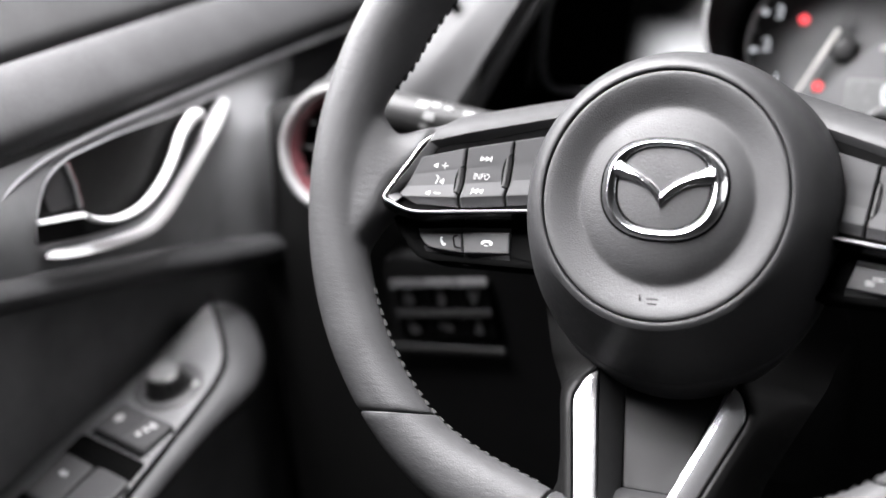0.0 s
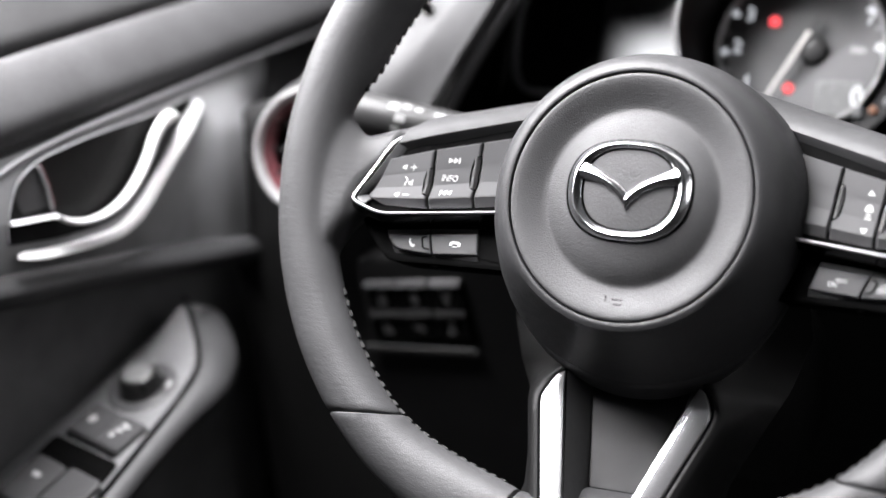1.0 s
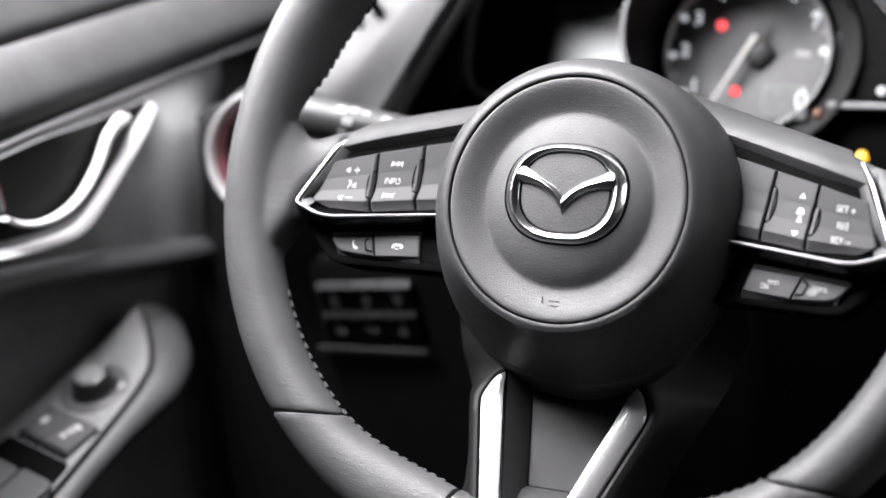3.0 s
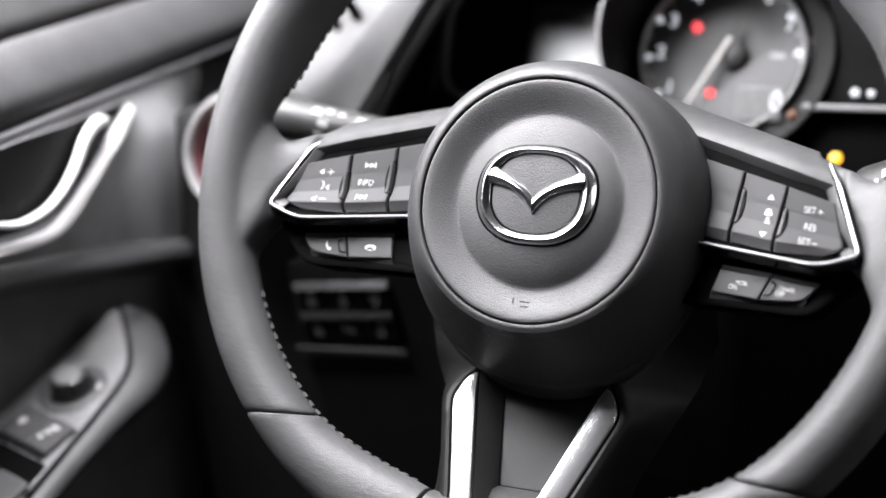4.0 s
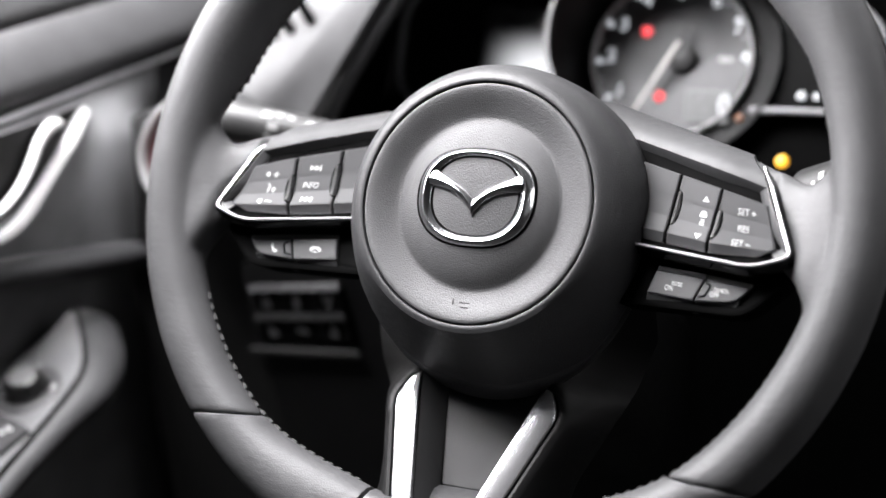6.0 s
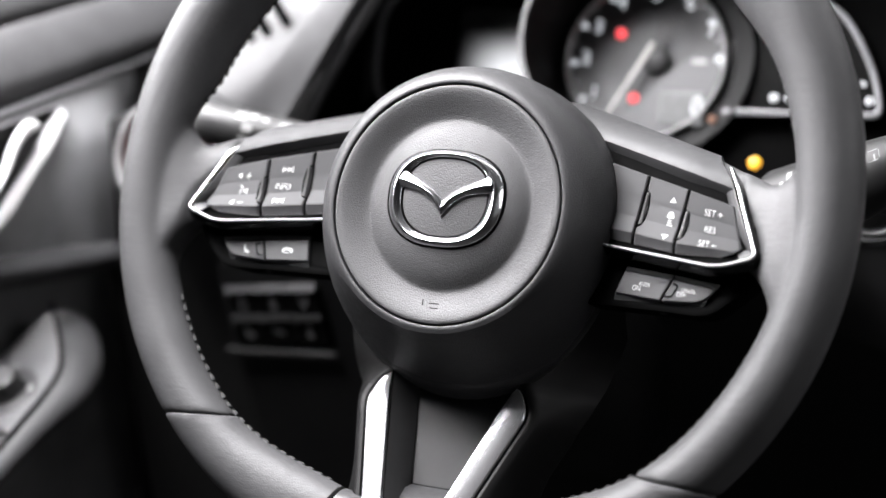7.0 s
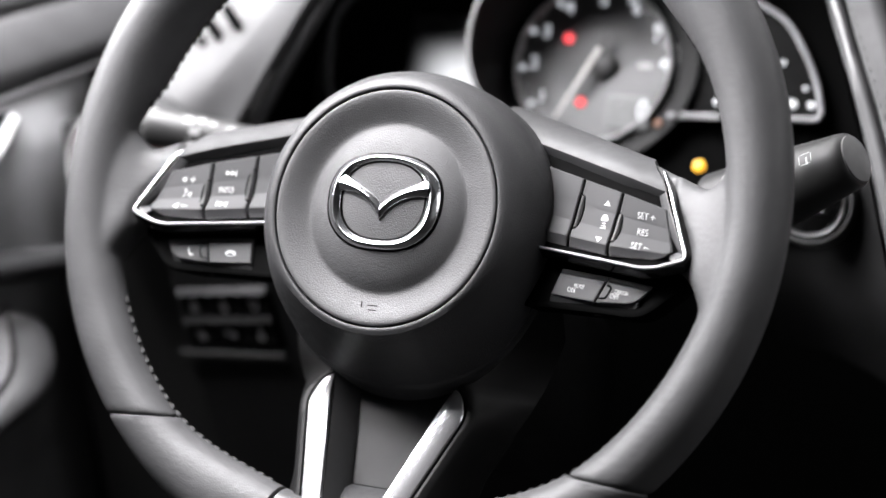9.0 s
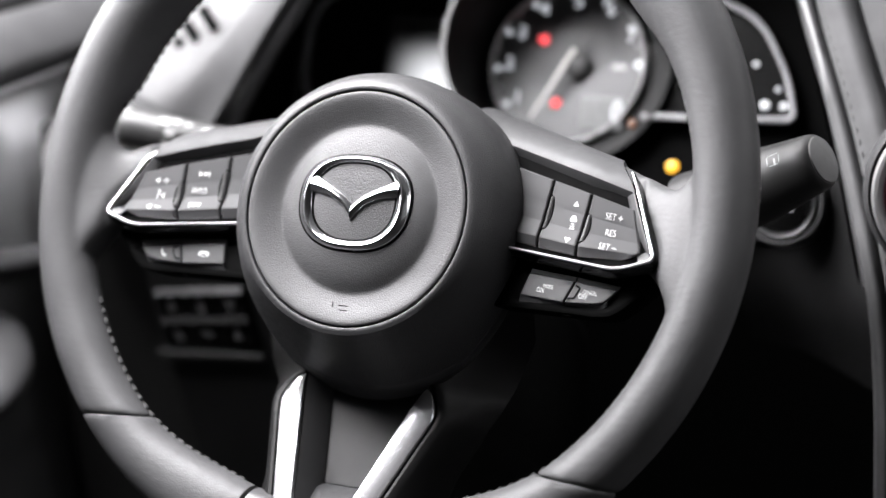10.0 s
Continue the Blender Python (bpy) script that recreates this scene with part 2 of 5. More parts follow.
def slab(outline, place, depth, bevel=0.0008, back=True, crown=0.0, steps=2, fill=0):
    """A plate: outline (u, v) in order, place(u, v, h) puts it into space with h towards the viewer. Edges bevelled."""
    c = sum((Vector(p) for p in outline), Vector((0, 0))) / len(outline)
    n = len(outline)

    def inset(d):
        res = []
        for i, p in enumerate(outline):
            a, b = Vector(outline[i - 1]), Vector(outline[(i + 1) % n])
            p = Vector(p)
            t = (b - a)
            if t.length < 1e-9:
                res.append(p)
                continue
            nrm = Vector((-t.y, t.x)).normalized()
            if nrm.dot(c - p) < 0:
                nrm = -nrm
            res.append(p + nrm * d)
        return res
    arc = [(bevel * (1 - math.cos(math.pi / 2 * k / steps)), bevel * (math.sin(math.pi / 2 * k / steps) - 1)) for k in range(1, steps + 1)]
    rings = [(outline, -depth), (outline, -bevel)] + [(inset(d), h) for d, h in arc] + [(inset(bevel * 1.5), 0.0)]
    for k in range(fill):
        rings.append(([Vector(p).lerp(c, (k + 1) / (fill + 1)) for p in inset(bevel * 1.5)], 0.0))
    last = len(rings) - 1
    verts, faces = [], []
    for ring, h in rings:
        verts += [Vector(place(p[0], p[1], h)) for p in ring]
    for k in range(last):
        for i in range(n):
            j = (i + 1) % n
            faces.append((k * n + i, k * n + j, (k + 1) * n + j, (k + 1) * n + i))
    verts.append(Vector(place(c.x, c.y, crown)))
    m = len(verts) - 1
    for i in range(n):
        faces.append((last * n + i, last * n + (i + 1) % n, m))
    if back:
        faces.append(tuple(reversed(range(n))))
    return verts, faces


def sweep(path, section, up, closed=False, scale=None):
    """section (a, b) swept along path: a along the side, b along up(i)."""
    path = [Vector(p) for p in path]
    n, k = len(path), len(section)
    verts, faces = [], []
    for i, p in enumerate(path):
        a = path[i - 1] if (i or closed) else p
        b = path[(i + 1) % n] if (i < n - 1 or closed) else p
        t = (b - a).normalized()
        u = Vector(up(i) if callable(up) else up)
        u = (u - t * u.dot(t)).normalized()
        s = t.cross(u)
        f = scale(i / max(1, n - 1)) if scale else 1.0
        verts += [p + s * (q[0] * f) + u * (q[1] * f) for q in section]
    for i in range(n if closed else n - 1):
        j = (i + 1) % n
        for q in range(k):
            r = (q + 1) % k
            faces.append((i * k + q, i * k + r, j * k + r, j * k + q))
    if not closed:
        faces.append(tuple(range(k)))
        faces.append(tuple(reversed(range((n - 1) * k, n * k))))
    return verts, faces


def strip(rows, n=8):
    """A sheet through rows of points, all rows equally long."""
    rows = [[Vector(p) for p in r] for r in rows]

    def at(r, t):
        k = t * (len(r) - 1)
        i = min(int(k), len(r) - 2)
        f = k - i
        p0, p1, p2, p3 = r[max(0, i - 1)], r[i], r[i + 1], r[min(len(r) - 1, i + 2)]
        return 0.5 * ((2 * p1) + (p2 - p0) * f + (2 * p0 - 5 * p1 + 4 * p2 - p3) * f * f + (3 * p1 - p0 - 3 * p2 + p3) * f ** 3)

    def fn(u, v):
        col = [at(r, u) for r in rows]
        return at(col, v)
    return grid(fn, n, n)


def oval(a, b, n=12):
    return [(a * math.cos(2 * math.pi * i / n), b * math.sin(2 * math.pi * i / n)) for i in range(n)]


def bar_section(w, h, r=0.0004):
    pts = rounded([(-w / 2, -h), (w / 2, -h), (w / 2, 0), (-w / 2, 0)], r, 3)
    return [(p.x, p.y) for p in pts]


def box(c, s, m=None, r=0.002):
    """A box with rounded edges."""
    bm = bmesh.new()
    bmesh.ops.create_cube(bm, size=1.0)
    bmesh.ops.scale(bm, vec=s, verts=bm.verts)
    if r > 0:
        bmesh.ops.bevel(bm, geom=list(bm.edges), offset=min(r, min(s) * 0.45), segments=3, profile=0.5, affect="EDGES")
    bmesh.ops.translate(bm, vec=c, verts=bm.verts)
    verts = [v.co.copy() for v in bm.verts]
    bm.verts.index_update()
    faces = [tuple(v.index for v in f.verts) for f in bm.faces]
    bm.free()
    return moved((verts, faces), m) if m is not None else (verts, faces)


def lettering(text, size, place, thick=0.0006, align="CENTER", squeeze=1.0, bold=0.0):
    """Flat raised characters; place(u, v, h) puts them."""
    cu = bpy.data.curves.new("lettering", "FONT")
    cu.body, cu.size, cu.align_x, cu.align_y = text, size, align, "CENTER"
    cu.resolution_u = 3
    cu.offset = bold
    ob = bpy.data.objects.new("lettering", cu)
    scene.collection.objects.link(ob)
    dg = bpy.context.evaluated_depsgraph_get()
    me = bpy.data.meshes.new_from_object(ob.evaluated_get(dg))
    verts = [Vector(place(v.co.x * squeeze, v.co.y, thick)) for v in me.vertices]
    faces = [tuple(p.vertices) for p in me.polygons]
    bpy.data.objects.remove(ob)
    bpy.data.curves.remove(cu)
    bpy.data.meshes.remove(me)
    return verts, faces


def flat(poly, place, h=0.0002):
    return [Vector(place(u, v, h)) for u, v in poly], [tuple(range(len(poly)))]


def lerp(a, b, t):
    return a + (b - a) * t


def spline(pts, t):
    """A point of the smooth line through pts, t from 0 to 1."""
    k = t * (len(pts) - 1)
    i = min(int(k), len(pts) - 2)
    f = k - i
    p0, p1, p2, p3 = pts[max(0, i - 1)], pts[i], pts[i + 1], pts[min(len(pts) - 1, i + 2)]
    return [0.5 * (2 * b + (c - a) * f + (2 * a - 5 * b + 4 * c - d) * f * f + (3 * b - a - 3 * c + d) * f ** 3) for a, b, c, d in zip(p0, p1, p2, p3)]


def smooth01(t):
    t = max(0.0, min(1.0, t))
    return t * t * (3 - 2 * t)


# ---- steering wheel: x right, y away from the driver, z up in the wheel's plane ----
WHEEL = pose(0, 0, 0.72, -27, 0, 0)
wheel = thing("steering_wheel", "black leather three-spoke steering wheel with silver trims and switches", "steering wheel", WHEEL)
RIM_R, TUBE = 0.1705, 0.0145


def tube_size(theta):
    d = math.degrees(theta) % 360
    bump = 0.0
    for c in (38, 142):
        bump += math.exp(-((d - c) / 22) ** 2)
    return TUBE - 0.0001 + 0.0017 * bump


def above_spokes(theta):
    d = math.degrees(theta) % 360
    return smooth01((173 - d) / 13) if d > 90 else smooth01((d - 22) / 18)


def bulge(theta, phi):
    """The grip above the spokes swells towards its inner rear side, the foot of the rim towards the hub."""
    off = (phi - (math.pi - 0.75) + math.pi) % (2 * math.pi) - math.pi
    d = math.degrees(theta) % 360
    inner = (phi + math.pi) % (2 * math.pi) - math.pi
    inner = math.pi - abs(inner)
    foot = smooth01((d - 226) / 26) * smooth01((314 - d) / 26)
    return 1 + 0.42 * above_spokes(theta) * math.exp(-(off / 0.75) ** 2) + 0.50 * foot * math.exp(-(inner / 0.80) ** 2)


def rim_piece(start, end, n, soft_ends=True):
    """A stretch of the rim; start and end give the angle for a distance r from the hub."""
    vs = [0, 0.002, 0.004, 0.007] + [0.01 + 0.98 * i / n for i in range(n + 1)] + [0.993, 0.996, 0.998, 1]
    k = 32

    def fn(phi, v):
        r0 = RIM_R + TUBE * math.cos(phi)
        a, b = start(r0), end(r0)
        th = lerp(a, b, v)
        s = tube_size(th) * bulge(th, phi)
        if soft_ends:
            e = min(v, 1 - v) * abs(b - a) * RIM_R
            s *= 1 - 0.07 * max(0.0, 1 - e / 0.0012) ** 2
        rr = RIM_R + s * math.cos(phi)
        return rr * math.cos(th), s * 1.02 * math.sin(phi), rr * math.sin(th)
    verts = [Vector(fn(2 * math.pi * i / k, v)) for v in vs for i in range(k)]
    m = len(vs)
    faces = [(j * k + i, j * k + (i + 1) % k, (j + 1) * k + (i + 1) % k, (j + 1) * k + i) for j in range(m - 1) for i in range(k)]
    faces += [tuple(range(k)), tuple(reversed(range((m - 1) * k, m * k)))]
    return verts, faces


SEAM_Z = -0.1205
UPPER_RIM = rim_piece(lambda r: math.asin((SEAM_Z - 0.0010 + 0.15 * (RIM_R - r)) / r), lambda r: math.pi - math.asin((SEAM_Z - 0.0010 + 0.15 * (RIM_R - r)) / r), 130)
part("lower_rim", rim_piece(lambda r: math.pi - math.asin((SEAM_Z - 0.0009 + 0.15 * (RIM_R - r)) / r), lambda r: radians(255.5), 24), LEATHER, wheel, "smooth black leather lower rim")
part("lower_rim", rim_piece(lambda r: radians(284.5), lambda r: 2 * math.pi + math.asin((SEAM_Z - 0.0009 + 0.15 * (RIM_R - r)) / r), 24), LEATHER, wheel, "smooth black leather lower rim")
part("rim_bridge", rim_piece(lambda r: radians(255.9), lambda r: radians(284.1), 16), SATIN, wheel, "satin black plastic bridge at the foot of the spoke")


def core():
    def fn(u, v):
        phi, th = 2 * math.pi * u, 2 * math.pi * v
        rr = RIM_R + 0.0122 * math.cos(phi)
        return rr * math.cos(th), 0.0122 * math.sin(phi), rr * math.sin(th)
    return grid(fn, 14, 96, True, True)


part("rim_core", core(), GAP, wheel, "black core inside the rim")


def stitch_mesh(length, radius, mat):
    vf = grid(lambda u, v: (length * math.cos(math.pi * v),
                            radius * math.sin(math.pi * v) ** 0.6 * math.cos(2 * math.pi * u) if 0 < v < 1 else 0.0,
                            radius * math.sin(math.pi * v) ** 0.6 * math.sin(2 * math.pi * u) if 0 < v < 1 else 0.0), 6, 5, True)
    return mesh_of("stitch", vf[0], vf[1], mat)


STITCH = stitch_mesh(0.0031, 0.0016, THREAD)
for i in range(176):
    a = 2 * math.pi * i / 176
    d = math.degrees(a)
    if (166 < d < 204) or d > 336 or d < 14 or 253 < d < 287:
        continue
    phi = math.pi - 0.16 - 0.42 * above_spokes(a)
    s = tube_size(a) * bulge(a, phi)
    s *= 0.955
    rr = RIM_R + s * 1.01 * math.cos(phi)
    at = Vector((rr * math.cos(a), s * 1.03 * math.sin(phi), rr * math.sin(a)))
    tang = Vector((-math.sin(a), 0, math.cos(a)))
    nrm = Vector((math.cos(phi) * math.cos(a), math.sin(phi), math.cos(phi) * math.sin(a))).normalized()
    side = tang.cross(nrm)
    tang2 = (tang + side * 0.40 + nrm * 0.22).normalized()
    side2 = nrm.cross(tang2).normalized()
    nrm = tang2.cross(side2)
    ob = new("stitch", STITCH)
    ob.parent = wheel
    ob.matrix_local = Matrix(((tang2.x, side2.x, nrm.x, at.x), (tang2.y, side2.y, nrm.y, at.y), (tang2.z, side2.z, nrm.z, at.z), (0, 0, 0, 1)))


# airbag cover
HUB_Z = -0.0096


def boss_squash(phi, r, y):
    side = smooth01((y + 0.013) / 0.028)
    low = max(0.0, -math.sin(phi))
    full = r + side * (0.0028 * math.cos(phi) ** 2 + 0.0165 * low ** 2.2)
    if -0.0135 < y < 0.031:
        cone = 0.0605 + (y + 0.0128) / 0.0428 * 0.0262
        full = lerp(full, min(full, cone), smooth01((low - 0.45) / 0.4))
    if 0.0195 < y < 0.0205:
        full -= 0.0008
    return full


def mm(pts):
    return [(a / 1000, b / 1000) for a, b in pts]


hub_m = Matrix.Translation((0, 0, HUB_Z))
pad_profile = mm([(0.01, -17.0), (8, -16.9), (16, -16.5), (24, -15.6), (30, -14.3), (34, -12.9), (37, -11.5), (38.8, -10.5), (39.8, -10.1), (40.8, -10.1),
                  (42.5, -10.6), (46, -12.2), (49, -13.6), (52, -14.9), (54, -15.4), (55.0, -15.4), (55.5, -15.1), (55.7, -14.3), (55.8, -12.5)])
boss_profile = mm([(56.3, -12.5), (56.4, -14.4), (56.7, -15.3), (57.3, -15.6), (58.4, -15.4), (60, -14.7), (62.5, -12.8), (65, -9.4), (67, -5), (68.6, 1),
                   (69.6, 8), (70.1, 15), (70.35, 19.4), (70.38, 20), (70.4, 20.6), (70.5, 24), (70.2, 30), (69, 33), (66, 35), (50, 37)])
airbag = part("airbag_cover", moved(lathe(boss_profile, 96, boss_squash), hub_m), BOSS, wheel, "domed matt black hub cover")
part("centre_pad", moved(lathe(pad_profile, 96), hub_m), PAD, airbag, "leather-grained round pad with a dished rim")
part("groove", moved(lathe(mm([(55.4, -12.7), (56.7, -12.7)]), 96), hub_m), GAP, airbag)


def pad_y(x, z):
    r = math.hypot(x, z - HUB_Z)
    for (r0, y0), (r1, y1) in zip(pad_profile, pad_profile[1:]):
        if r <= r1:
            return lerp(y0, y1, (r - r0) / (r1 - r0))
    return pad_profile[-1][1]


# badge: a plain oval ring with a winged V, both bevelled to a soft ridge
def badge_oval(a, ax, up, down):
    c, s = math.cos(a), math.sin(a)
    return ax * math.copysign(abs(c) ** 0.80, c) * (1 + 0.045 * s), (up if s > 0 else down) * math.copysign(abs(s) ** 0.86, s) + 0.0016


def badge_ring(rows):
    """A closed ring; rows (w, h): from the outer edge 0 to the inner edge 1, and the height over the pad."""
    def fn(u, v):
        a = 2 * math.pi * v
        k = min(len(rows) - 1, int(round(u * (len(rows) - 1))))
        w, h = rows[k]
        xo, zo = badge_oval(a, 0.0284, 0.0230, 0.0222)
        xi, zi = badge_oval(a, 0.0216, 0.0194, 0.0176)
        x, z = lerp(xo, xi, w), lerp(zo, zi, w)
        return x, pad_y(x, z + HUB_Z) - h, z + HUB_Z
    return grid(fn, len(rows) - 1, 128, False, True)


def badge_blade(upper, crest, lower, sgn, rows):
    """Half of the V between an upper and a lower line; rows (w, h) run from the upper line to the lower one."""
    def on(line, v):
        k = v * (len(line) - 1)
        i = min(int(k), len(line) - 2)
        f = k - i
        q = [line[max(0, i - 1)], line[i], line[i + 1], line[min(len(line) - 1, i + 2)]]
        return [0.5 * (2 * q[1][j] + (q[2][j] - q[0][j]) * f + (2 * q[0][j] - 5 * q[1][j] + 4 * q[2][j] - q[3][j]) * f * f
                       + (3 * q[1][j] - q[0][j] - 3 * q[2][j] + q[3][j]) * f ** 3) for j in (0, 1)]

    def fn(u, v):
        w, h = rows[min(len(rows) - 1, int(round(u * (len(rows) - 1))))]
        up, mid, low = on(upper, v), on(crest, v), on(lower, v)
        x, z = ([lerp(up[j], mid[j], w * 2) for j in (0, 1)] if w < 0.5 else [lerp(mid[j], low[j], w * 2 - 1) for j in (0, 1)])
        x, z = x / 1000, z / 1000 + 0.0006
        return sgn * x, pad_y(x, z + HUB_Z) - h * (1 - 0.25 * v), z + HUB_Z
    return grid(fn, len(rows) - 1, 24)


BEVEL = [(0.0, -0.0008), (0.02, 0.0006), (0.06, 0.0010), (0.40, 0.0023), (0.46, 0.0025), (0.50, 0.00255), (0.54, 0.0025), (0.60, 0.0023), (0.94, 0.0008), (0.98, 0.0004), (1.0, -0.0008)]
# near-black ring under the badge paints the shadow round its edge
part("badge_shade", badge_ring([(-0.16, -0.0008), (-0.14, 0.0002), (1.12, 0.0002), (1.16, -0.0008)]), GAP, airbag)
badge = part("badge", badge_ring(BEVEL), CHROME, wheel, "polished chrome oval badge with a winged shape", sharp=50)
for sgn in (-1, 1):
    part("badge_wing", badge_blade([(21.5, 13.4), (17.5, 11.6), (11.0, 8.3), (5.0, 4.9), (1.4, 1.8), (0.0, 0.4)], [(23.0, 8.6), (19.0, 8.2), (11.8, 5.9), (5.4, 2.2), (1.8, -1.2), (0.0, -3.4)],
                                   [(22.5, 4.6), (19.5, 4.8), (12.0, 3.2), (6.0, -0.2), (2.2, -4.2), (0.0, -7.6)], sgn,
                                   [(w, h + 0.0005 if h > 0 else h) for w, h in BEVEL]), CHROME, badge, sharp=50)
# small moulded mark on the pad; black lines paint the shade of its relief
mark = []
for dx, dz, w, h in ((-0.0032, 0, 0.0005, 0.0050), (0.0022, 0.0010, 0.0052, 0.0005), (0.0028, -0.0012, 0.0040, 0.0005)):
    x, z = -0.0016 + dx, -0.0566 + dz
    mark.append(box((x, pad_y(x, z) - 0.00005, z), (w, 0.0003, h), r=0.0001))
part("moulded_mark", join(*mark), ARM, airbag)


# ---- switch clusters on both horizontal spokes ----
def face_y(a, z):
    return 0.0064 + (0.24 * (0.108 - a) if a < 0.108 else 0.06 * (0.108 - a)) + 0.28 * (z - 0.008)


def low_y(a, z):
    return 0.0052 + 0.11 * (0.125 - a) + 0.28 * (z + 0.033)


def top_z(a):
    return 0.0086 + 0.30 * (0.108 - a)


def foot_z(a):
    return -0.0208 + (0.15 * (0.105 - a) if a < 0.105 else 0.03 * (0.105 - a))


DISH = [(0.0, -0.0002), (0.33, 0.0011), (0.36, 0.0013), (0.62, 0.0017), (0.65, 0.0015), (0.84, -0.0002), (0.86, -0.0002), (1.0, 0.0030)]


def key_y(a, z):
    v = (top_z(a) - z) / (top_z(a) - foot_z(a))
    off = DISH[-1][1]
    for (v0, o0), (v1, o1) in zip(DISH, DISH[1:]):
        if v <= v1:
            off = lerp(o0, o1, max(0.0, (v - v0)) / (v1 - v0))
            break
    return face_y(a, z) + off


def key(s, a_in, a_out):
    """One dished key between two distances from the hub; a_in and a_out are functions of v (0 top, 1 foot)."""
    us = [0.0, 0.0, 0.03, 0.07] + [0.1 + 0.8 * i / 6 for i in range(7)] + [0.93, 0.97, 1.0, 1.0]
    vs = [0.0, 0.0, 0.02, 0.05, 0.12, 0.20, 0.28, 0.33, 0.36, 0.44, 0.52, 0.62, 0.65, 0.70, 0.76, 0.81, 0.84, 0.86, 0.92, 0.96, 0.985, 1.0, 1.0]
    nu, nv = len(us), len(vs)
    verts, faces = [], []
    for j, v in enumerate(vs):
        for i, u in enumerate(us):
            a = lerp(a_in(v), a_out(v), u)
            z = lerp(top_z(a), foot_z(a), v)
            w = abs(a_out(v) - a_in(v))
            e = min(min(u, 1 - u) * w, min(v, 1 - v) * 0.030)
            drop = 0.0006 * max(0.0, 1 - e / 0.0007) ** 2
            if i in (0, nu - 1) or j in (0, nv - 1):
                drop = 0.006
            verts.append(Vector((s * a, key_y(a, z) + drop, z)))
    for j in range(nv - 1):
        for i in range(nu - 1):
            faces.append((j * nu + i, j * nu + i + 1, (j + 1) * nu + i + 1, (j + 1) * nu + i))
    return verts, faces


def seam_1(v):
    return lerp(0.1073, 0.1048, v) - 0.0003 * smooth01((v - 0.3) / 0.1) * (1 - smooth01((v - 0.75) / 0.1))


def seam_2(v):
    return lerp(0.0862, 0.0838, v) - 0.0003 * smooth01((v - 0.2) / 0.1) * (1 - smooth01((v - 0.7) / 0.1))


def outer_key_edge(v):
    return lerp(0.1290, 0.1352, min(1.0, v / 0.80)) if v < 0.80 else lerp(0.1352, 0.1262, ((v - 0.80) / 0.20) ** 1.3)


def cluster_housing(s):
    outline = rounded([(0.060, 0.036), (0.122, 0.0175), (0.1290, 0.0125), (0.1450, -0.0205), (0.1275, -0.0285), (0.060, -0.0215)], 0.003, 4)
    pts = [(p.x, p.y) for p in outline]
    return slab(pts, lambda a, z, h: (s * a, face_y(a, z) + 0.0030 - h, z), 0.022, 0.001)


def lower_housing(s):
    outline = rounded([(0.060, -0.020), (0.128, -0.0270), (0.1440, -0.0235), (0.1405, -0.0310), (0.1255, -0.0462), (0.117, -0.0476), (0.105, -0.0470), (0.060, -0.046)],
                      [0.002, 0.002, 0.003, 0.006, 0.008, 0.004, 0.004, 0.002], 5)
    return slab([(p.x, p.y) for p in outline], lambda a, z, h: (s * a, low_y(a, z) + 0.0028 - h, z), 0.020, 0.002)


def low_key(s, corners, radii):
    outline = rounded(corners, radii, 5)
    return slab([(p.x, p.y) for p in outline], lambda a, z, h: (s * a, low_y(a, z) - h, z), 0.006, 0.0007)


def on_key(s, a0, z0, lean=0.0):
    return lambda u, v, h: (s * a0 + u, key_y(abs(s * a0 + u), z0 + v + lean * u) - h - 0.0001, z0 + v + lean * u)


def on_low(s, a0, z0, lean=0.0):
    return lambda u, v, h: (s * a0 + u, low_y(abs(s * a0 + u), z0 + v + lean * u) - h - 0.0001, z0 + v + lean * u)


def symbol(name, vf, parent, mat=PRINT):
    return part(name, vf, mat, parent, smooth=False)


def triangle(size, turn, place, sx=1.0):
    pts = [(size * sx * math.cos(turn + 2 * math.pi * k / 3), size * math.sin(turn + 2 * math.pi * k / 3)) for k in range(3)]
    return flat(pts, place)


def rect(u, v, w, h, place):
    return flat([(u - w / 2, v - h / 2), (u + w / 2, v - h / 2), (u + w / 2, v + h / 2), (u - w / 2, v + h / 2)], place)


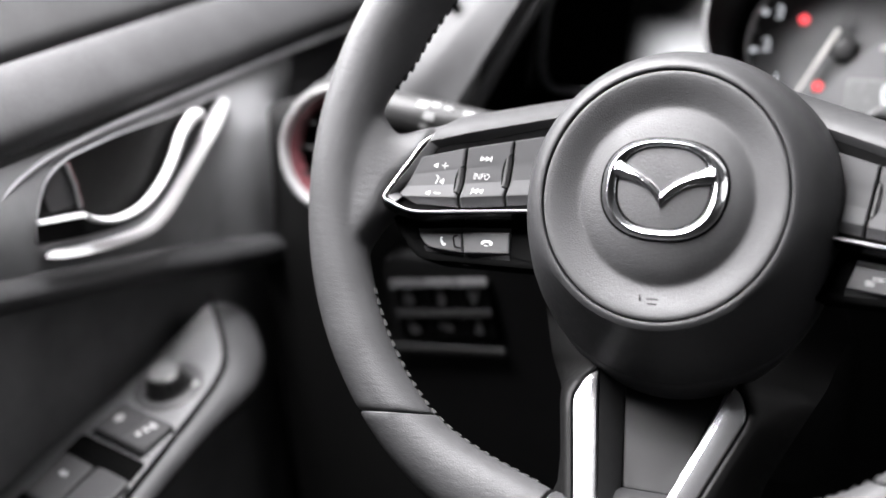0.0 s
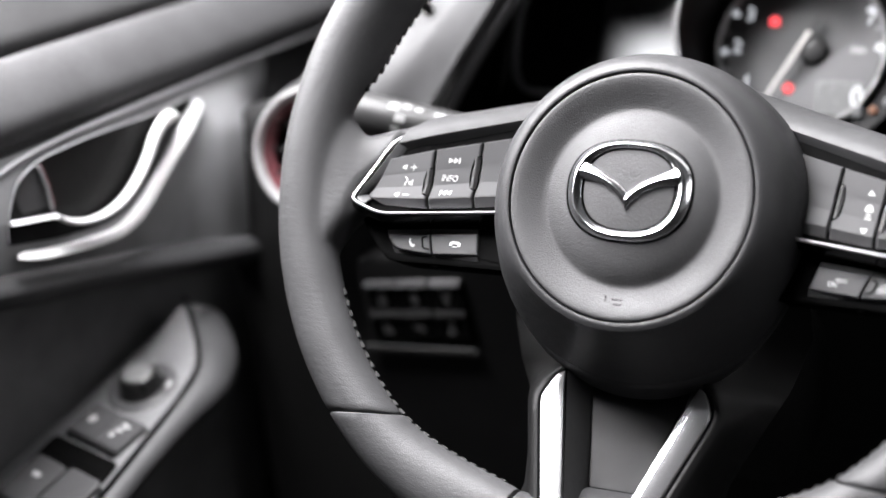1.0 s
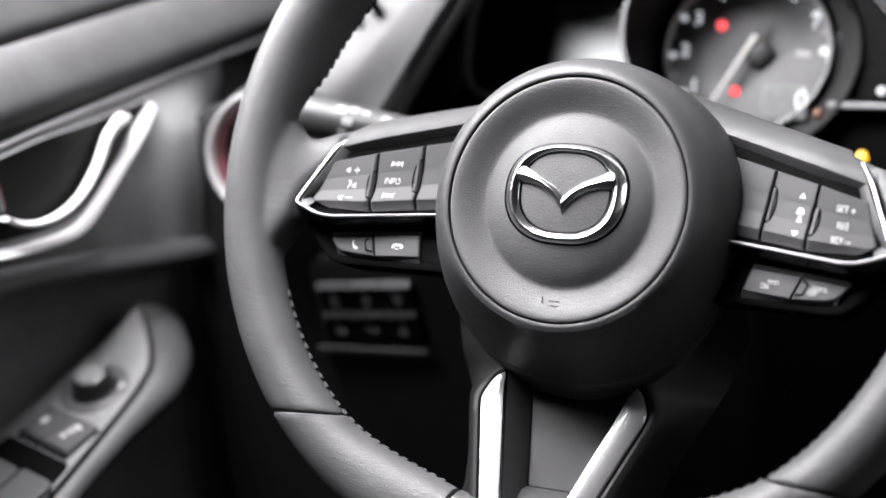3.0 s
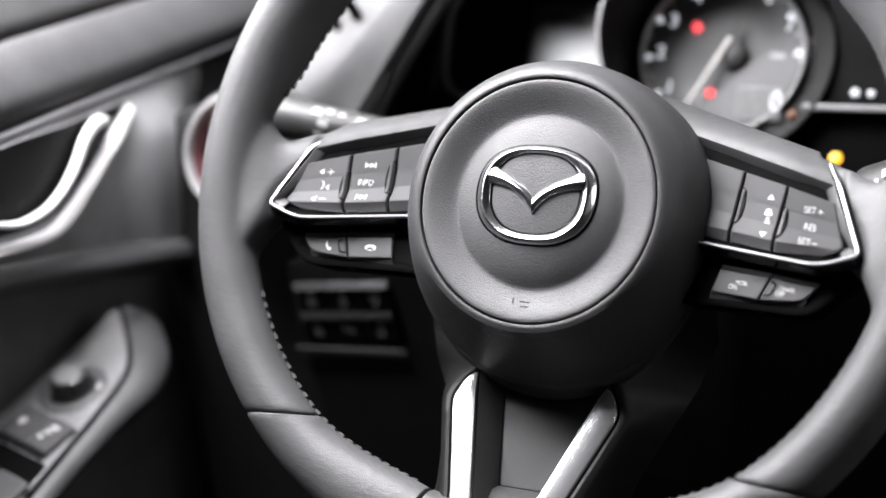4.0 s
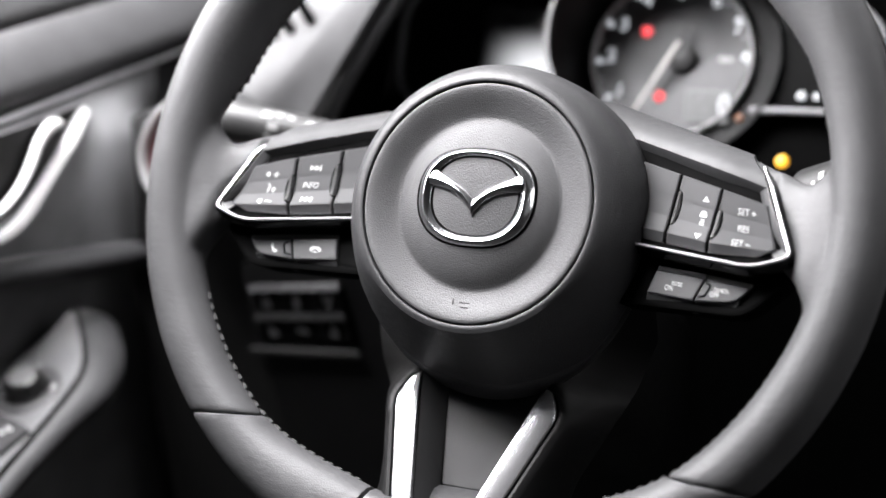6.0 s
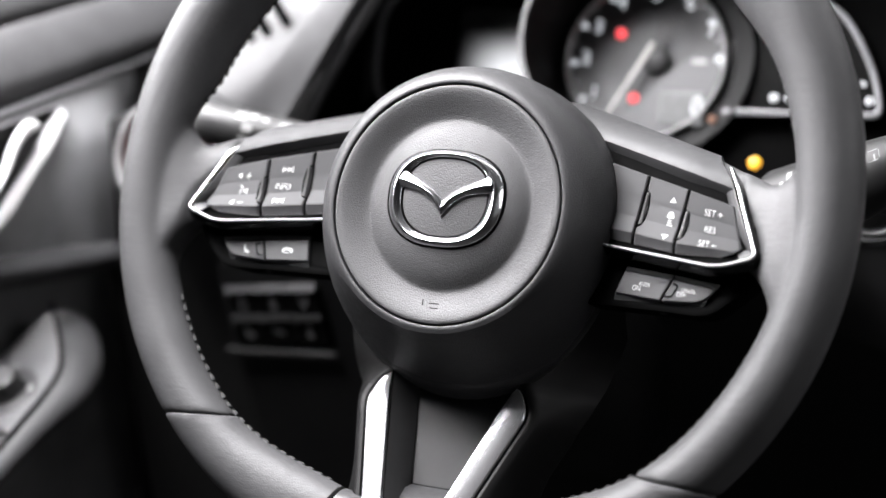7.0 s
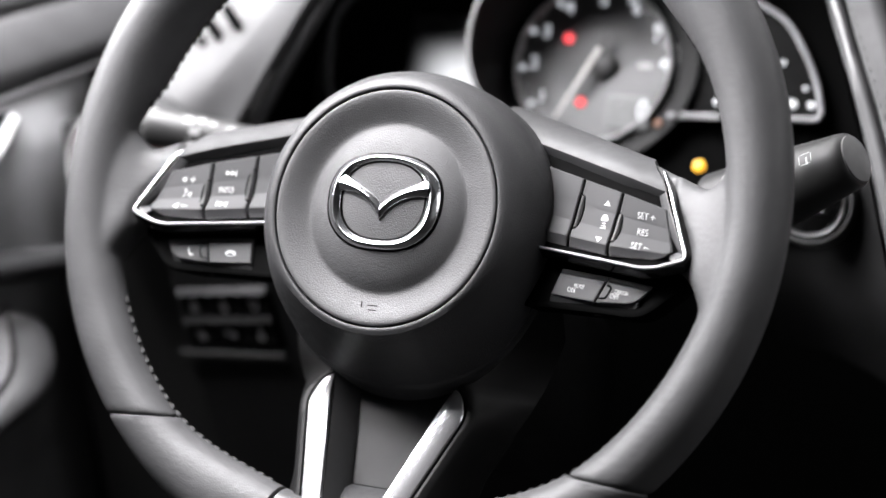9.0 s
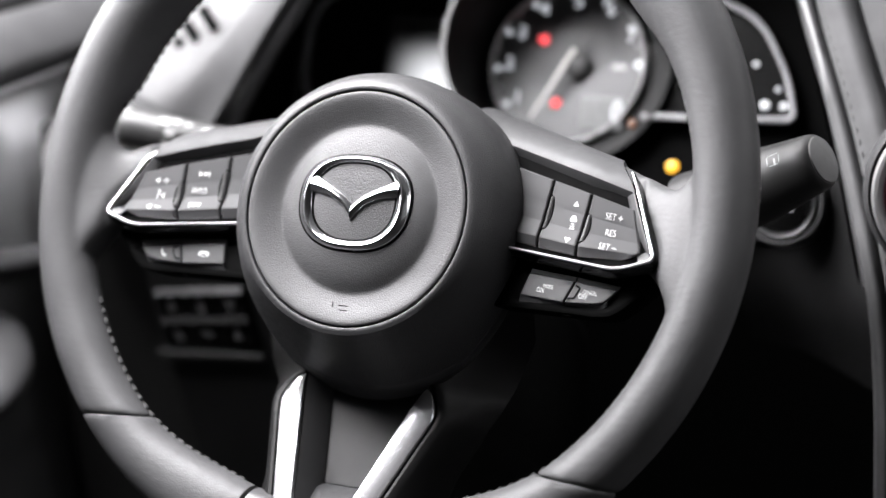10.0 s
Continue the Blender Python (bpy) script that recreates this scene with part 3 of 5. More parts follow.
for s in (-1, 1):
    part("switch_housing", cluster_housing(s), GAP, wheel, "gloss black switch housing")
    part("lower_switch_housing", lower_housing(s), GAP, wheel, "gloss black lower switch housing")
    # silver trim round the cluster
    corners = [(0.1294, 0.0104), (0.1426, -0.0203), (0.1265, -0.0262), (0.064, -0.0180)]
    path = [Vector((s * 0.1226, 0.0148, 0.0212)), Vector((s * 0.1253, 0.0118, 0.0166))] + [Vector((s * a, face_y(a, z) - 0.0012, z)) for a, z in corners]
    path = rounded(path, [0, 0.004, 0.004, 0.0035, 0.007, 0], 6, closed=False)
    sec = [Vector((s * a, b)) for a, b in ((-0.0007, 0.004), (-0.0007, -0.0006), (-0.0003, -0.0010), (0.0004, -0.0010), (0.0008, -0.0005), (0.0010, 0.0004), (0.0010, 0.0040))]
    skirt = [Vector((s * a, b)) for a, b in ((0.0004, 0.004), (0.0009, 0.0002), (0.0012, 0.0003), (0.0036, 0.0042), (0.0040, 0.0062), (0.0020, 0.0075))]
    part("trim_skirt", sweep(path, [(p.x, p.y) for p in skirt], (0, 1, 0), scale=lambda t: min(1.0, 0.4 + 1.5 * t)), GLOSS, wheel, "gloss black bevel under the silver trim")
    part("silver_trim", sweep(path, [(p.x, p.y) for p in sec], (0, 1, 0), scale=lambda t: min(0.78, 0.42 + 1.3 * t)), SATIN_CHROME, wheel, "bright silver trim round the switches")
    bezel_rows = []
    for d, back in ((0.0010, 0.0006), (0.0016, 0.0008), (0.0048, 0.0034), (0.0060, 0.0060)):
        row = []
        for a, z in ((0.1282, 0.0110), (0.1345, -0.0030), (0.1405, -0.0172), (0.1400, -0.0206), (0.1360, -0.0226)):
            lean_in = smooth01((-0.012 - z) / 0.010)
            a2, z2 = a - d * lerp(0.90, 0.45, lean_in), z - d * lerp(0.42, -0.85, lean_in)
            row.append((s * a2, face_y(a2, z2) - 0.0012 + back, z2))
        bezel_rows.append(row)
    part("trim_bezel", strip(bezel_rows, 14), SATIN, wheel, "satin dark bezel inside the silver trim")
    # keys
    keys = [part("switch_key", key(s, lambda v: seam_1(v) + 0.0006, outer_key_edge), BUTTON, wheel, sharp=9),
            part("switch_key", key(s, lambda v: seam_2(v) + 0.0006, lambda v: seam_1(v) - 0.0006), BUTTON, wheel, sharp=9),
            part("blank_key", key(s, lambda v: 0.0640, lambda v: seam_2(v) - 0.0006), BUTTON, wheel, sharp=9)]
    for seam, v0, v1 in ((seam_1, 0.34, 0.78), (seam_2, 0.24, 0.72)):
        pts = []
        for k in range(9):
            v = lerp(v0, v1, k / 8)
            a = seam(v) + 0.0020
            z = lerp(top_z(a), foot_z(a), v)
            pts.append(Vector((s * a, key_y(a, z) + 0.0002, z)))
        part("rocker_bar", sweep(pts, oval(0.0010, 0.0010, 8), (0, 1, 0)), ROCKER, wheel)
        rim_line = []
        for k in range(13):
            v = lerp(v0 - 0.03, v1 + 0.03, k / 12)
            a = seam(v) + 0.0036 * math.sin(math.pi * k / 12) ** 0.3
            z = lerp(top_z(a), foot_z(a), v)
            rim_line.append(Vector((s * a, key_y(a, z) - 0.0001, z)))
        part("rocker_gap", sweep(rim_line, oval(0.00042, 0.00030, 6), (0, 1, 0)), GAP, wheel)
    low_outer = part("lower_key", low_key(s, [(0.1047, -0.0318), (0.1252, -0.0345), (0.1196, -0.0412), (0.1010, -0.0420)], [0.0006, 0.001, 0.005, 0.0006]), BUTTON, wheel, smooth=False)
    low_inner = part("lower_key", low_key(s, [(0.0810, -0.0294), (0.1039, -0.0317), (0.1002, -0.0419), (0.0785, -0.0400)], 0.0007), BUTTON, wheel, smooth=False)
    for corners in ([(0.1052, -0.0296), (0.1260, -0.0323), (0.1252, -0.0343), (0.1047, -0.0316)], [(0.0815, -0.0272), (0.1044, -0.0295), (0.1039, -0.0315), (0.0810, -0.0292)]):
        part("key_lip", slab(corners, lambda a, z, h: (s * a, low_y(a, z) + 0.0012 - 0.55 * (z + 0.031 + 0.12 * (a - 0.105)) - h, z), 0.005, 0.0003), SATIN, wheel)
    for corners in ([(0.1010, -0.0421), (0.1165, -0.0414), (0.1215, -0.0402), (0.1190, -0.0452), (0.1130, -0.0468), (0.0995, -0.0470)], [(0.0785, -0.0401), (0.1002, -0.0420), (0.0987, -0.0468), (0.0775, -0.0450)]):
        part("key_foot", slab(corners, lambda a, z, h: (s * a, low_y(a, z) + 0.0006 - 0.75 * (z + 0.0400) - h, z), 0.004, 0.0003), BUTTON, wheel, smooth=False)
    notch = rounded([Vector((s * 0.1052, low_y(0.105, -0.0345) - 0.0003, -0.0335)), Vector((s * 0.1075, low_y(0.107, -0.0345) - 0.0003, -0.0345)),
                     Vector((s * 0.1055, low_y(0.105, -0.039) - 0.0003, -0.0395)), Vector((s * 0.1022, low_y(0.102, -0.039) - 0.0003, -0.0398))], 0.001, 4, closed=False)
    part("rocker_gap", sweep(notch, oval(0.0004, 0.0003, 6), (0, 1, 0)), GAP, wheel)
    lean = 0.13 * -s
    if s < 0:
        symbol("info_lettering", lettering("INFO", 0.0046, on_key(s, 0.0973, -0.0048, 0.06), squeeze=0.72), keys[1])
        for z, flip in ((0.0044, 0), (-0.0122, math.pi)):
            p = on_key(s, 0.0972, z, 0.1)
            d = 1 if not flip else -1
            symbol("skip_symbol", join(triangle(0.0016, flip, lambda a, b, h, p=p, d=d: p(a - 0.0018 * d, b, h)), triangle(0.0016, flip, lambda a, b, h, p=p, d=d: p(a + 0.0006 * d, b, h)),
                                       rect(0.0024 * d, 0, 0.0006, 0.0028, p)), keys[1])
        for z, sign in ((-0.0012, "+"), (-0.0155, "-")):
            p = on_key(s, 0.1182, z, 0.06)
            shapes = [flat([(-0.0034, -0.0006), (-0.0027, -0.0006), (-0.0014, -0.0015), (-0.0014, 0.0015), (-0.0027, 0.0006), (-0.0034, 0.0006)], p), rect(0.0022, 0, 0.0034, 0.0004, p)]
            if sign == "+":
                shapes.append(rect(0.0022, 0, 0.0004, 0.0034, lambda a, b, h, p=p: p(a, b, h + 0.00005)))
            symbol("volume_symbol", join(*shapes), keys[0])
        p = on_key(s, 0.1180, -0.0085, 0.06)
        arc = [(-0.0012 + 0.0016 * math.cos(t), 0.0008 + 0.0016 * math.sin(t)) for t in (1.9, 1.2, 0.5, -0.2, -0.9)] + [(-0.0004, -0.0019), (-0.0010, -0.0020), (-0.0006, -0.0004), (0.0000, 0.0008), (-0.0010, 0.0019)]
        symbol("voice_symbol", join(flat(arc, p), rect(0.0013, -0.0006, 0.0004, 0.0014, p), rect(0.0021, -0.0006, 0.0004, 0.0022, p), rect(0.0029, -0.0006, 0.0004, 0.0030, p)), keys[0])
        p = on_low(s, 0.1118, -0.0373)
        handset = [(-0.0016, 0.0022), (-0.0007, 0.0020), (-0.0009, 0.0009), (0.0004, -0.0007), (0.0016, -0.0008), (0.0020, -0.0016), (0.0012, -0.0023), (-0.0002, -0.0018), (-0.0016, 0.0004)]
        symbol("call_symbol", flat(handset, p), low_outer)
        p = on_low(s, 0.0903, -0.0358)
        hang = [(-0.0028, -0.0010), (-0.0028, 0.0006), (-0.0014, 0.0014), (0.0014, 0.0014), (0.0028, 0.0006), (0.0028, -0.0010), (0.0016, -0.0012), (0.0012, 0.0), (-0.0012, 0.0), (-0.0016, -0.0012)]
        symbol("hang_up_symbol", join(flat(hang, p), rect(0, -0.0014, 0.0022, 0.0005, p)), low_inner)
    else:
        for txt, z in (("SET+", -0.0016), ("RES", -0.0092), ("SET-", -0.0160)):
            p = on_key(s, 0.1186 if txt[3:] else 0.1198, z, -0.10)
            marks = [lettering(txt[:3], 0.0044, p, squeeze=0.78)]
            if txt[3:]:
                marks.append(rect(0.0047, 0.0, 0.0022, 0.0004, lambda u, v, h, p=p: p(u, v, h + 0.0004)))
            if txt[3:] == "+":
                marks.append(rect(0.0047, 0.0, 0.0004, 0.0022, lambda u, v, h, p=p: p(u, v, h + 0.00045)))
            symbol("set_lettering", join(*marks), keys[0])
        p = on_key(s, 0.1003, 0.0034, -0.1)
        symbol("up_arrow", triangle(0.0017, math.pi / 2, p, 1.15), keys[1])
        p = on_key(s, 0.0997, -0.0135, -0.1)
        symbol("down_arrow", triangle(0.0017, -math.pi / 2, p, 1.15), keys[1])
        p = on_key(s, 0.1003, -0.0050, -0.1)
        body = [(-0.0019, 0.0006), (-0.0015, 0.0022), (-0.0008, 0.0032), (0.0008, 0.0032), (0.0015, 0.0022), (0.0019, 0.0006), (0.0012, 0.0002), (-0.0012, 0.0002)]
        symbol("distance_symbol", join(flat(body, p), rect(0, -0.0009, 0.0016, 0.0005, p), rect(0, -0.0020, 0.0022, 0.0005, p), rect(0, -0.0031, 0.0028, 0.0005, p)), keys[1])
        for txt, a, z, key_ob in (("MODE", 0.0920, -0.0352, low_inner), ("ON", 0.0885, -0.0372, low_inner), ("CANCEL", 0.1128, -0.0365, low_outer), ("OFF", 0.1098, -0.0386, low_outer)):
            big = txt in ("ON", "OFF")
            symbol("mode_lettering", lettering(txt, 0.0036 if big else 0.0026, on_low(s, a, z, -0.10), squeeze=0.7), key_ob, PRINT_DIM if not big else PRINT)

    # upper bar of the spoke, rolling back towards the column
    def bar(u, v):
        a = lerp(0.1278 - 0.0115 * smooth01((u * 19 - 5) / 10), 0.0300, v)
        zb = 0.0102 + (0.1280 - a) * 0.322
        y0 = face_y(a, zb) - 0.0006
        t = (0.1400 - a) / 0.068
        yt, zt = lerp(0.0085, 0.046, t), 0.0190 + 0.37 * (0.1400 - a)
        yc, zc = lerp(y0, yt, 0.10), lerp(zb, zt, 0.68)
        zf = max(top_z(min(a, 0.150)) + 0.0006, zb - 0.0080)
        yf = face_y(a, zf) + 0.0082
        k = u * 19
        if k < 7:
            f = k / 6
            yq, zq = lerp(y0, yf, 0.10), lerp(zf, zb, 0.80)
            return s * a, yf * (1 - f) ** 2 + yq * 2 * f * (1 - f) + y0 * f * f, zf * (1 - f) ** 2 + zq * 2 * f * (1 - f) + zb * f * f
        k -= 7
        if k < 9:
            f = (k + 1) / 9
            return s * a, y0 * (1 - f) ** 2 + yc * 2 * f * (1 - f) + yt * f * f, zb * (1 - f) ** 2 + zc * 2 * f * (1 - f) + zt * f * f
        back = [(yt + 0.012, zt - 0.004), (yt + 0.014, zb), (yf + 0.010, zf)][min(2, int(k) - 9)]
        return s * a, back[0], back[1]
    verts, faces = grid(bar, 19, 22, True)
    faces.append(tuple(range(19)))
    part("spoke_bar", (verts, faces), SPOKE, wheel, "satin dark grey upper bar of the spoke")


# leather-covered roots of the spokes, which flow into the rim as one skin
def spoke_root(s):
    def root(u, v):
        a = lerp(0.1660, 0.1140, v)
        k = smooth01((0.160 - a) / 0.017)
        zt = lerp(0.030, 0.0120, k ** 0.6) + 0.45 * max(0, 0.1480 - a)
        zb = lerp(-0.068, -0.0310, k ** 0.75) + 0.9 * max(0, 0.1445 - a)
        cz, hz = (zt + zb) / 2, (zt - zb) / 2
        ang = 2 * math.pi * u
        c, n = math.cos(ang), math.sin(ang)
        z = cz + hz * math.copysign(abs(n) ** 0.62, n)
        edge_a = 0.1275 + 0.0149 * smooth01((0.0125 - z) / 0.0328) if z < 0.0125 else 0.1275
        sunk = lerp(0.0052, 0.0006, smooth01((a - edge_a - 0.0010) / 0.0030))
        front_y = lerp(-0.0102, face_y(a, z) + sunk, smooth01((0.169 - a) / 0.036))
        rear = 0.0125 + 0.006 * k
        yc, hy = (front_y + rear) / 2, (rear - front_y) / 2
        return s * a, yc + hy * math.copysign(abs(c) ** 0.62, c), z
    verts, faces = grid(root, 120, 64, True)
    faces += [tuple(range(120)), tuple(reversed(range(64 * 120, 65 * 120)))]
    return verts, faces


def skin(name, vf, voxel, rounds):
    """Melts overlapping closed forms into one smooth skin."""
    src = new("skin_source", mesh_of("skin_source", vf[0], vf[1], LEATHER))
    mod = src.modifiers.new("melt", "REMESH")
    mod.mode, mod.voxel_size, mod.use_smooth_shade = "VOXEL", voxel, True
    sm = src.modifiers.new("ease", "SMOOTH")
    sm.factor, sm.iterations = 0.5, rounds
    me = bpy.data.meshes.new_from_object(src.evaluated_get(bpy.context.evaluated_depsgraph_get()))
    bpy.data.objects.remove(src)
    me.name = name
    if not me.materials:
        me.materials.append(LEATHER)
    me.shade_smooth()
    ob = new(name, me)
    ob.parent = wheel
    return ob


skin("upper_rim", join(UPPER_RIM, spoke_root(-1), spoke_root(1)), 0.0010, 34)["label"] = "black leather upper rim with stitched inner seam"


# ---- forked lower spoke ----
def fork_y(z):
    return 0.024 + 0.49 * (z + 0.089)


def blade_outer(v):
    a, b = 0.0318 + 0.021 * v ** 0.5, lerp(0.0452, 0.0225, v)
    return -0.0011 * math.log(math.exp(-a / 0.0011) + math.exp(-b / 0.0011))


def along(x, knots):
    """The value at x of a line through knots (x, value), eased between them."""
    for (x0, y0), (x1, y1) in zip(knots, knots[1:]):
        if x <= x1:
            return lerp(y0, y1, max(0.0, (x - x0) / (x1 - x0)))
    return knots[-1][1]


def floor_y(z):
    return 0.038 + 0.40 * (z + 0.095)


for s in (-1, 1):
    def arm(u, v):
        z = lerp(-0.0400, -0.1560, v)
        b = blade_outer(max(0.0, min(1.0, (-0.0880 - z) / 0.068)))
        far = along(z, ((-0.158, 0.050), (-0.141, 0.047), (-0.128, 0.0485), (-0.0985, 0.0590), (-0.082, 0.067), (-0.058, 0.074), (-0.040, 0.070)))
        prof = [(b - 0.004, 0.010), (b + 0.0002, 0.0060), (b + 0.0006, 0.0026), (b + 0.0014, 0.0010), (b + 0.0028, 0.0006), (b + 0.0046, 0.0014), (b + 0.0064, 0.0036),
                (lerp(b + 0.0064, far, 0.5), 0.0150), (far, 0.0330), (far - 0.002, 0.0400), (b - 0.004, 0.0400)]
        a, d = prof[min(int(round(u * 11)), 11) % 11]
        return s * a, min(fork_y(z) + d, 0.050 + 0.1 * d), z
    part("spoke_arm", grid(arm, 11, 40, True), ARM, wheel, "matt black arm beside the blade")

    def blade(u, v):
        z = lerp(-0.0880, -0.1560, v)
        inner = lerp(0.0322, 0.0118, v)
        outer = max(blade_outer(v), inner + 0.0003)
        prof = [(0.0, 0.014), (0.0, -0.0024), (0.25, -0.0036), (0.26, -0.0036), (0.95, -0.0002), (1.0, 0.0008), (1.0, 0.006)]
        k = u * (len(prof) - 1)
        i = min(int(round(k)), len(prof) - 1)
        a = lerp(inner, outer, prof[i][0])
        slim = min(1.0, (outer - inner) / 0.010)
        return s * a, fork_y(z) + (prof[i][1] * slim if 0 < i < 6 else prof[i][1]), z
    part("silver_blade", grid(blade, 6, 48), SILVER, wheel, "satin silver blade on the lower spoke", sharp=25)

    def wall(u, v):
        z = lerp(-0.0860, -0.1480, v)
        a = lerp(lerp(0.0322, 0.0140, v), lerp(0.0250, 0.0105, v), u)
        return s * a, lerp(fork_y(z) + 0.0008, floor_y(z) + 0.001, u), z
    part("recess_wall", grid(wall, 4, 8), SATIN, wheel)

panel = [(-0.026, -0.080), (0.026, -0.080), (0.0120, -0.1395), (-0.0120, -0.1395)]
part("spoke_panel", slab([(p.x, p.y) for p in rounded(panel, 0.002, 3)], lambda a, z, h: (a, floor_y(z) - h, z), 0.01, 0.0008), PANEL, wheel, "satin dark grey panel between the blades")
ledge = part("spoke_ledge", slab([(p.x, p.y) for p in rounded([(-0.0135, -0.1390), (0.0135, -0.1390), (0.0110, -0.158), (-0.0110, -0.158)], 0.002, 3)],
                         lambda a, z, h: (a, lerp(floor_y(-0.1395), fork_y(-0.146), smooth01((-0.1385 - z) / 0.008)) - h, z), 0.014, 0.001), SATIN, wheel)
bars = [box((-0.0060 + 0.0030 * k, fork_y(-0.146) - 0.0003, -0.1478), (0.0021, 0.0004, 0.0026), r=0.0001) for k in range(5)]
part("raised_print", join(*bars), PRINT_DIM, ledge)


# ---- instrument cluster: x right, y away, z up in the dial's plane ----
CLUSTER = Matrix.Translation((0, 0.268, 0.72)) @ pose(0, 0, 0, -26.565, 0, 0)
cluster = thing("instrument_cluster", "black instrument cluster with a round dial and lit warning lights", "instrument cluster", CLUSTER)
K = 1.118


def dial_at(x, z, h=0.0):
    """A place on the cluster's plane from x and the height z, in millimetres."""
    return lambda u, v, d: (x / 1000 + u, -h - d, (z / 1000 - 0.72) * K + v)


CX, CW = 0.0072, 0.0055
dial_m = Matrix.Translation((CX, 0, CW))
face = part("dial_face", moved(lathe(mm([(0.01, 0), (20, 0), (36, 0), (37, -0.6), (47, -1.6), (49, -2)]), 72), dial_m), DIAL, cluster, "dark grey dial with lit numerals")
part("dial_ring", moved(lathe(mm([(47.6, -1.8), (48.4, -3.4), (49.5, -5.0), (50.0, -5.2), (50.5, -4.4), (50.8, 0)]), 96), dial_m), PALE_RING, cluster, "satin silver ring round the dial")
tube_v, tube_f = lathe(mm([(51.2, -0.2), (59.5, -0.4), (60.2, -2), (60.6, -30), (61, -60), (61.6, -63), (62.8, -63.5), (64, -62), (63, -40), (62.4, -2)]), 96)
for q in tube_v:
    q.y *= 0.10 + 0.90 * smooth01(0.55 - math.cos(math.atan2(q.z, q.x) + radians(35)))
part("dial_tube", moved((tube_v, tube_f), dial_m @ Matrix.Translation((0.0036, 0, 0))), ARM, cluster, "deep black tube round the dial, shallower towards its foot")
lip_arc = [Vector((0.0620 * math.cos(radians(d)), -0.0632, 0.0620 * math.sin(radians(d)))) for d in range(100, 246, 5)]
part("tube_lip", moved(sweep(lip_arc, oval(0.0016, 0.0012, 8), (0, 1, 0), scale=lambda f: 0.3 + 0.7 * math.sin(math.pi * f)), dial_m @ Matrix.Translation((0.0036, 0, 0))), SATIN, cluster, "satin rounded lip of the tube")
for txt, x, z in (("1", -22.8, 705), ("2", -30.7, 724), ("3", -25, 742), ("4", -12.2, 756), ("5", 9.8, 761), ("6", 31.3, 756.5), ("7", 46, 742), ("8", 53, 725)):
    part("numeral", lettering(txt, 0.0112, dial_at(x, z, 0.0016), bold=0.00015), NUMERAL, face, smooth=False)
for k in range(15):
    ang = radians(216 - k * 15.3)
    whole = k % 2 == 0
    r0, r1, w = (0.0432, 0.0474, 0.0015) if whole else (0.0444, 0.0472, 0.0012)
    c, n = math.cos(ang), math.sin(ang)
    tk = [(r0 * c - w * n, r0 * n + w * c), (r1 * c - w * n, r1 * n + w * c), (r1 * c + w * n, r1 * n - w * c), (r0 * c + w * n, r0 * n - w * c)]
    part("tick", ([Vector((CX + q[0], -0.0026, CW + q[1])) for q in tk], [(0, 1, 2, 3)]), NUMERAL if whole else TICK, face, smooth=False)
# outline of the painted glare, not a part of the dial
segment = [(0.0470 * math.cos(radians(d)), 0.0470 * math.sin(radians(d))) for d in range(-128, 1, 4)] + [(0.030, 0.004), (0.014, -0.008), (0.004, -0.022), (-0.012, -0.036)]
part("dial_glare_patch", flat([(CX + q[0], CW + q[1]) for q in segment], lambda u, v, h: (u, -0.0022 - h, v)), DIAL_GLARE, face, "lower dial segment painted paler for the glare on it", smooth=False)
part("multiplier_print", join(rect(0, 0, 0.0085, 0.0030, dial_at(41, 724.5, 0.0030))), PRINT, face, smooth=False)
part("speed_numeral", lettering("0", 0.0175, dial_at(43.5, 699, 0.0042), squeeze=0.85, bold=0.0001), NUMERAL, cluster, smooth=False)
part("glare_display", slab([(p.x, p.y) for p in rounded([(-0.0135, -0.011), (0.0135, -0.011), (0.0135, 0.009), (-0.0135, 0.009)], 0.002, 3)], dial_at(33, 699.5, 0.0034), 0.002, 0.0004), LCD, cluster, "speed display with a faint glow in place of its glare")
needle_dir = Vector((-0.0230, 0, -0.0440))
root_p = Vector((0.0128, -0.009, (0.7335 - 0.72) * K - 0.0012))
part("needle", sweep([root_p, root_p + needle_dir * 0.5, root_p + needle_dir], [(-0.0017, 0.0006), (0.0017, 0.0006), (0.0012, -0.0006), (-0.0012, -0.0006)], (0, 1, 0), scale=lambda f: 1.1 - 0.6 * f), NEEDLE, cluster, "white dial needle at rest")
part("needle_hub", moved(lathe(mm([(0.01, -7.5), (6, -7.3), (7.8, -6.4), (8.4, -5), (8.6, -1)]), 40), Matrix.Translation((0.0148, 0, 0.0045))), STALK, cluster, "matt black needle hub")
part("needle_tail", sweep([root_p + Vector((0, 0.0008, 0)), root_p - needle_dir * 0.11 + Vector((0, 0.0008, 0)), root_p - needle_dir * 0.22 + Vector((0, 0.0008, 0))], [(-0.0014, 0.0006), (0.0014, 0.0006), (0.0010, -0.0006), (-0.0010, -0.0006)], (0, 1, 0)), STALK, cluster, "dark tail of the needle")


def lamp(name, x, z, r, mat, label):
    part(name, moved(lathe(mm([(0.01, -1.4), (r * 0.7, -1.2), (r, -0.4), (r, 0)]), 20), Matrix.Translation((x / 1000, -0.0016, (z / 1000 - 0.72) * K))), mat, cluster, label)


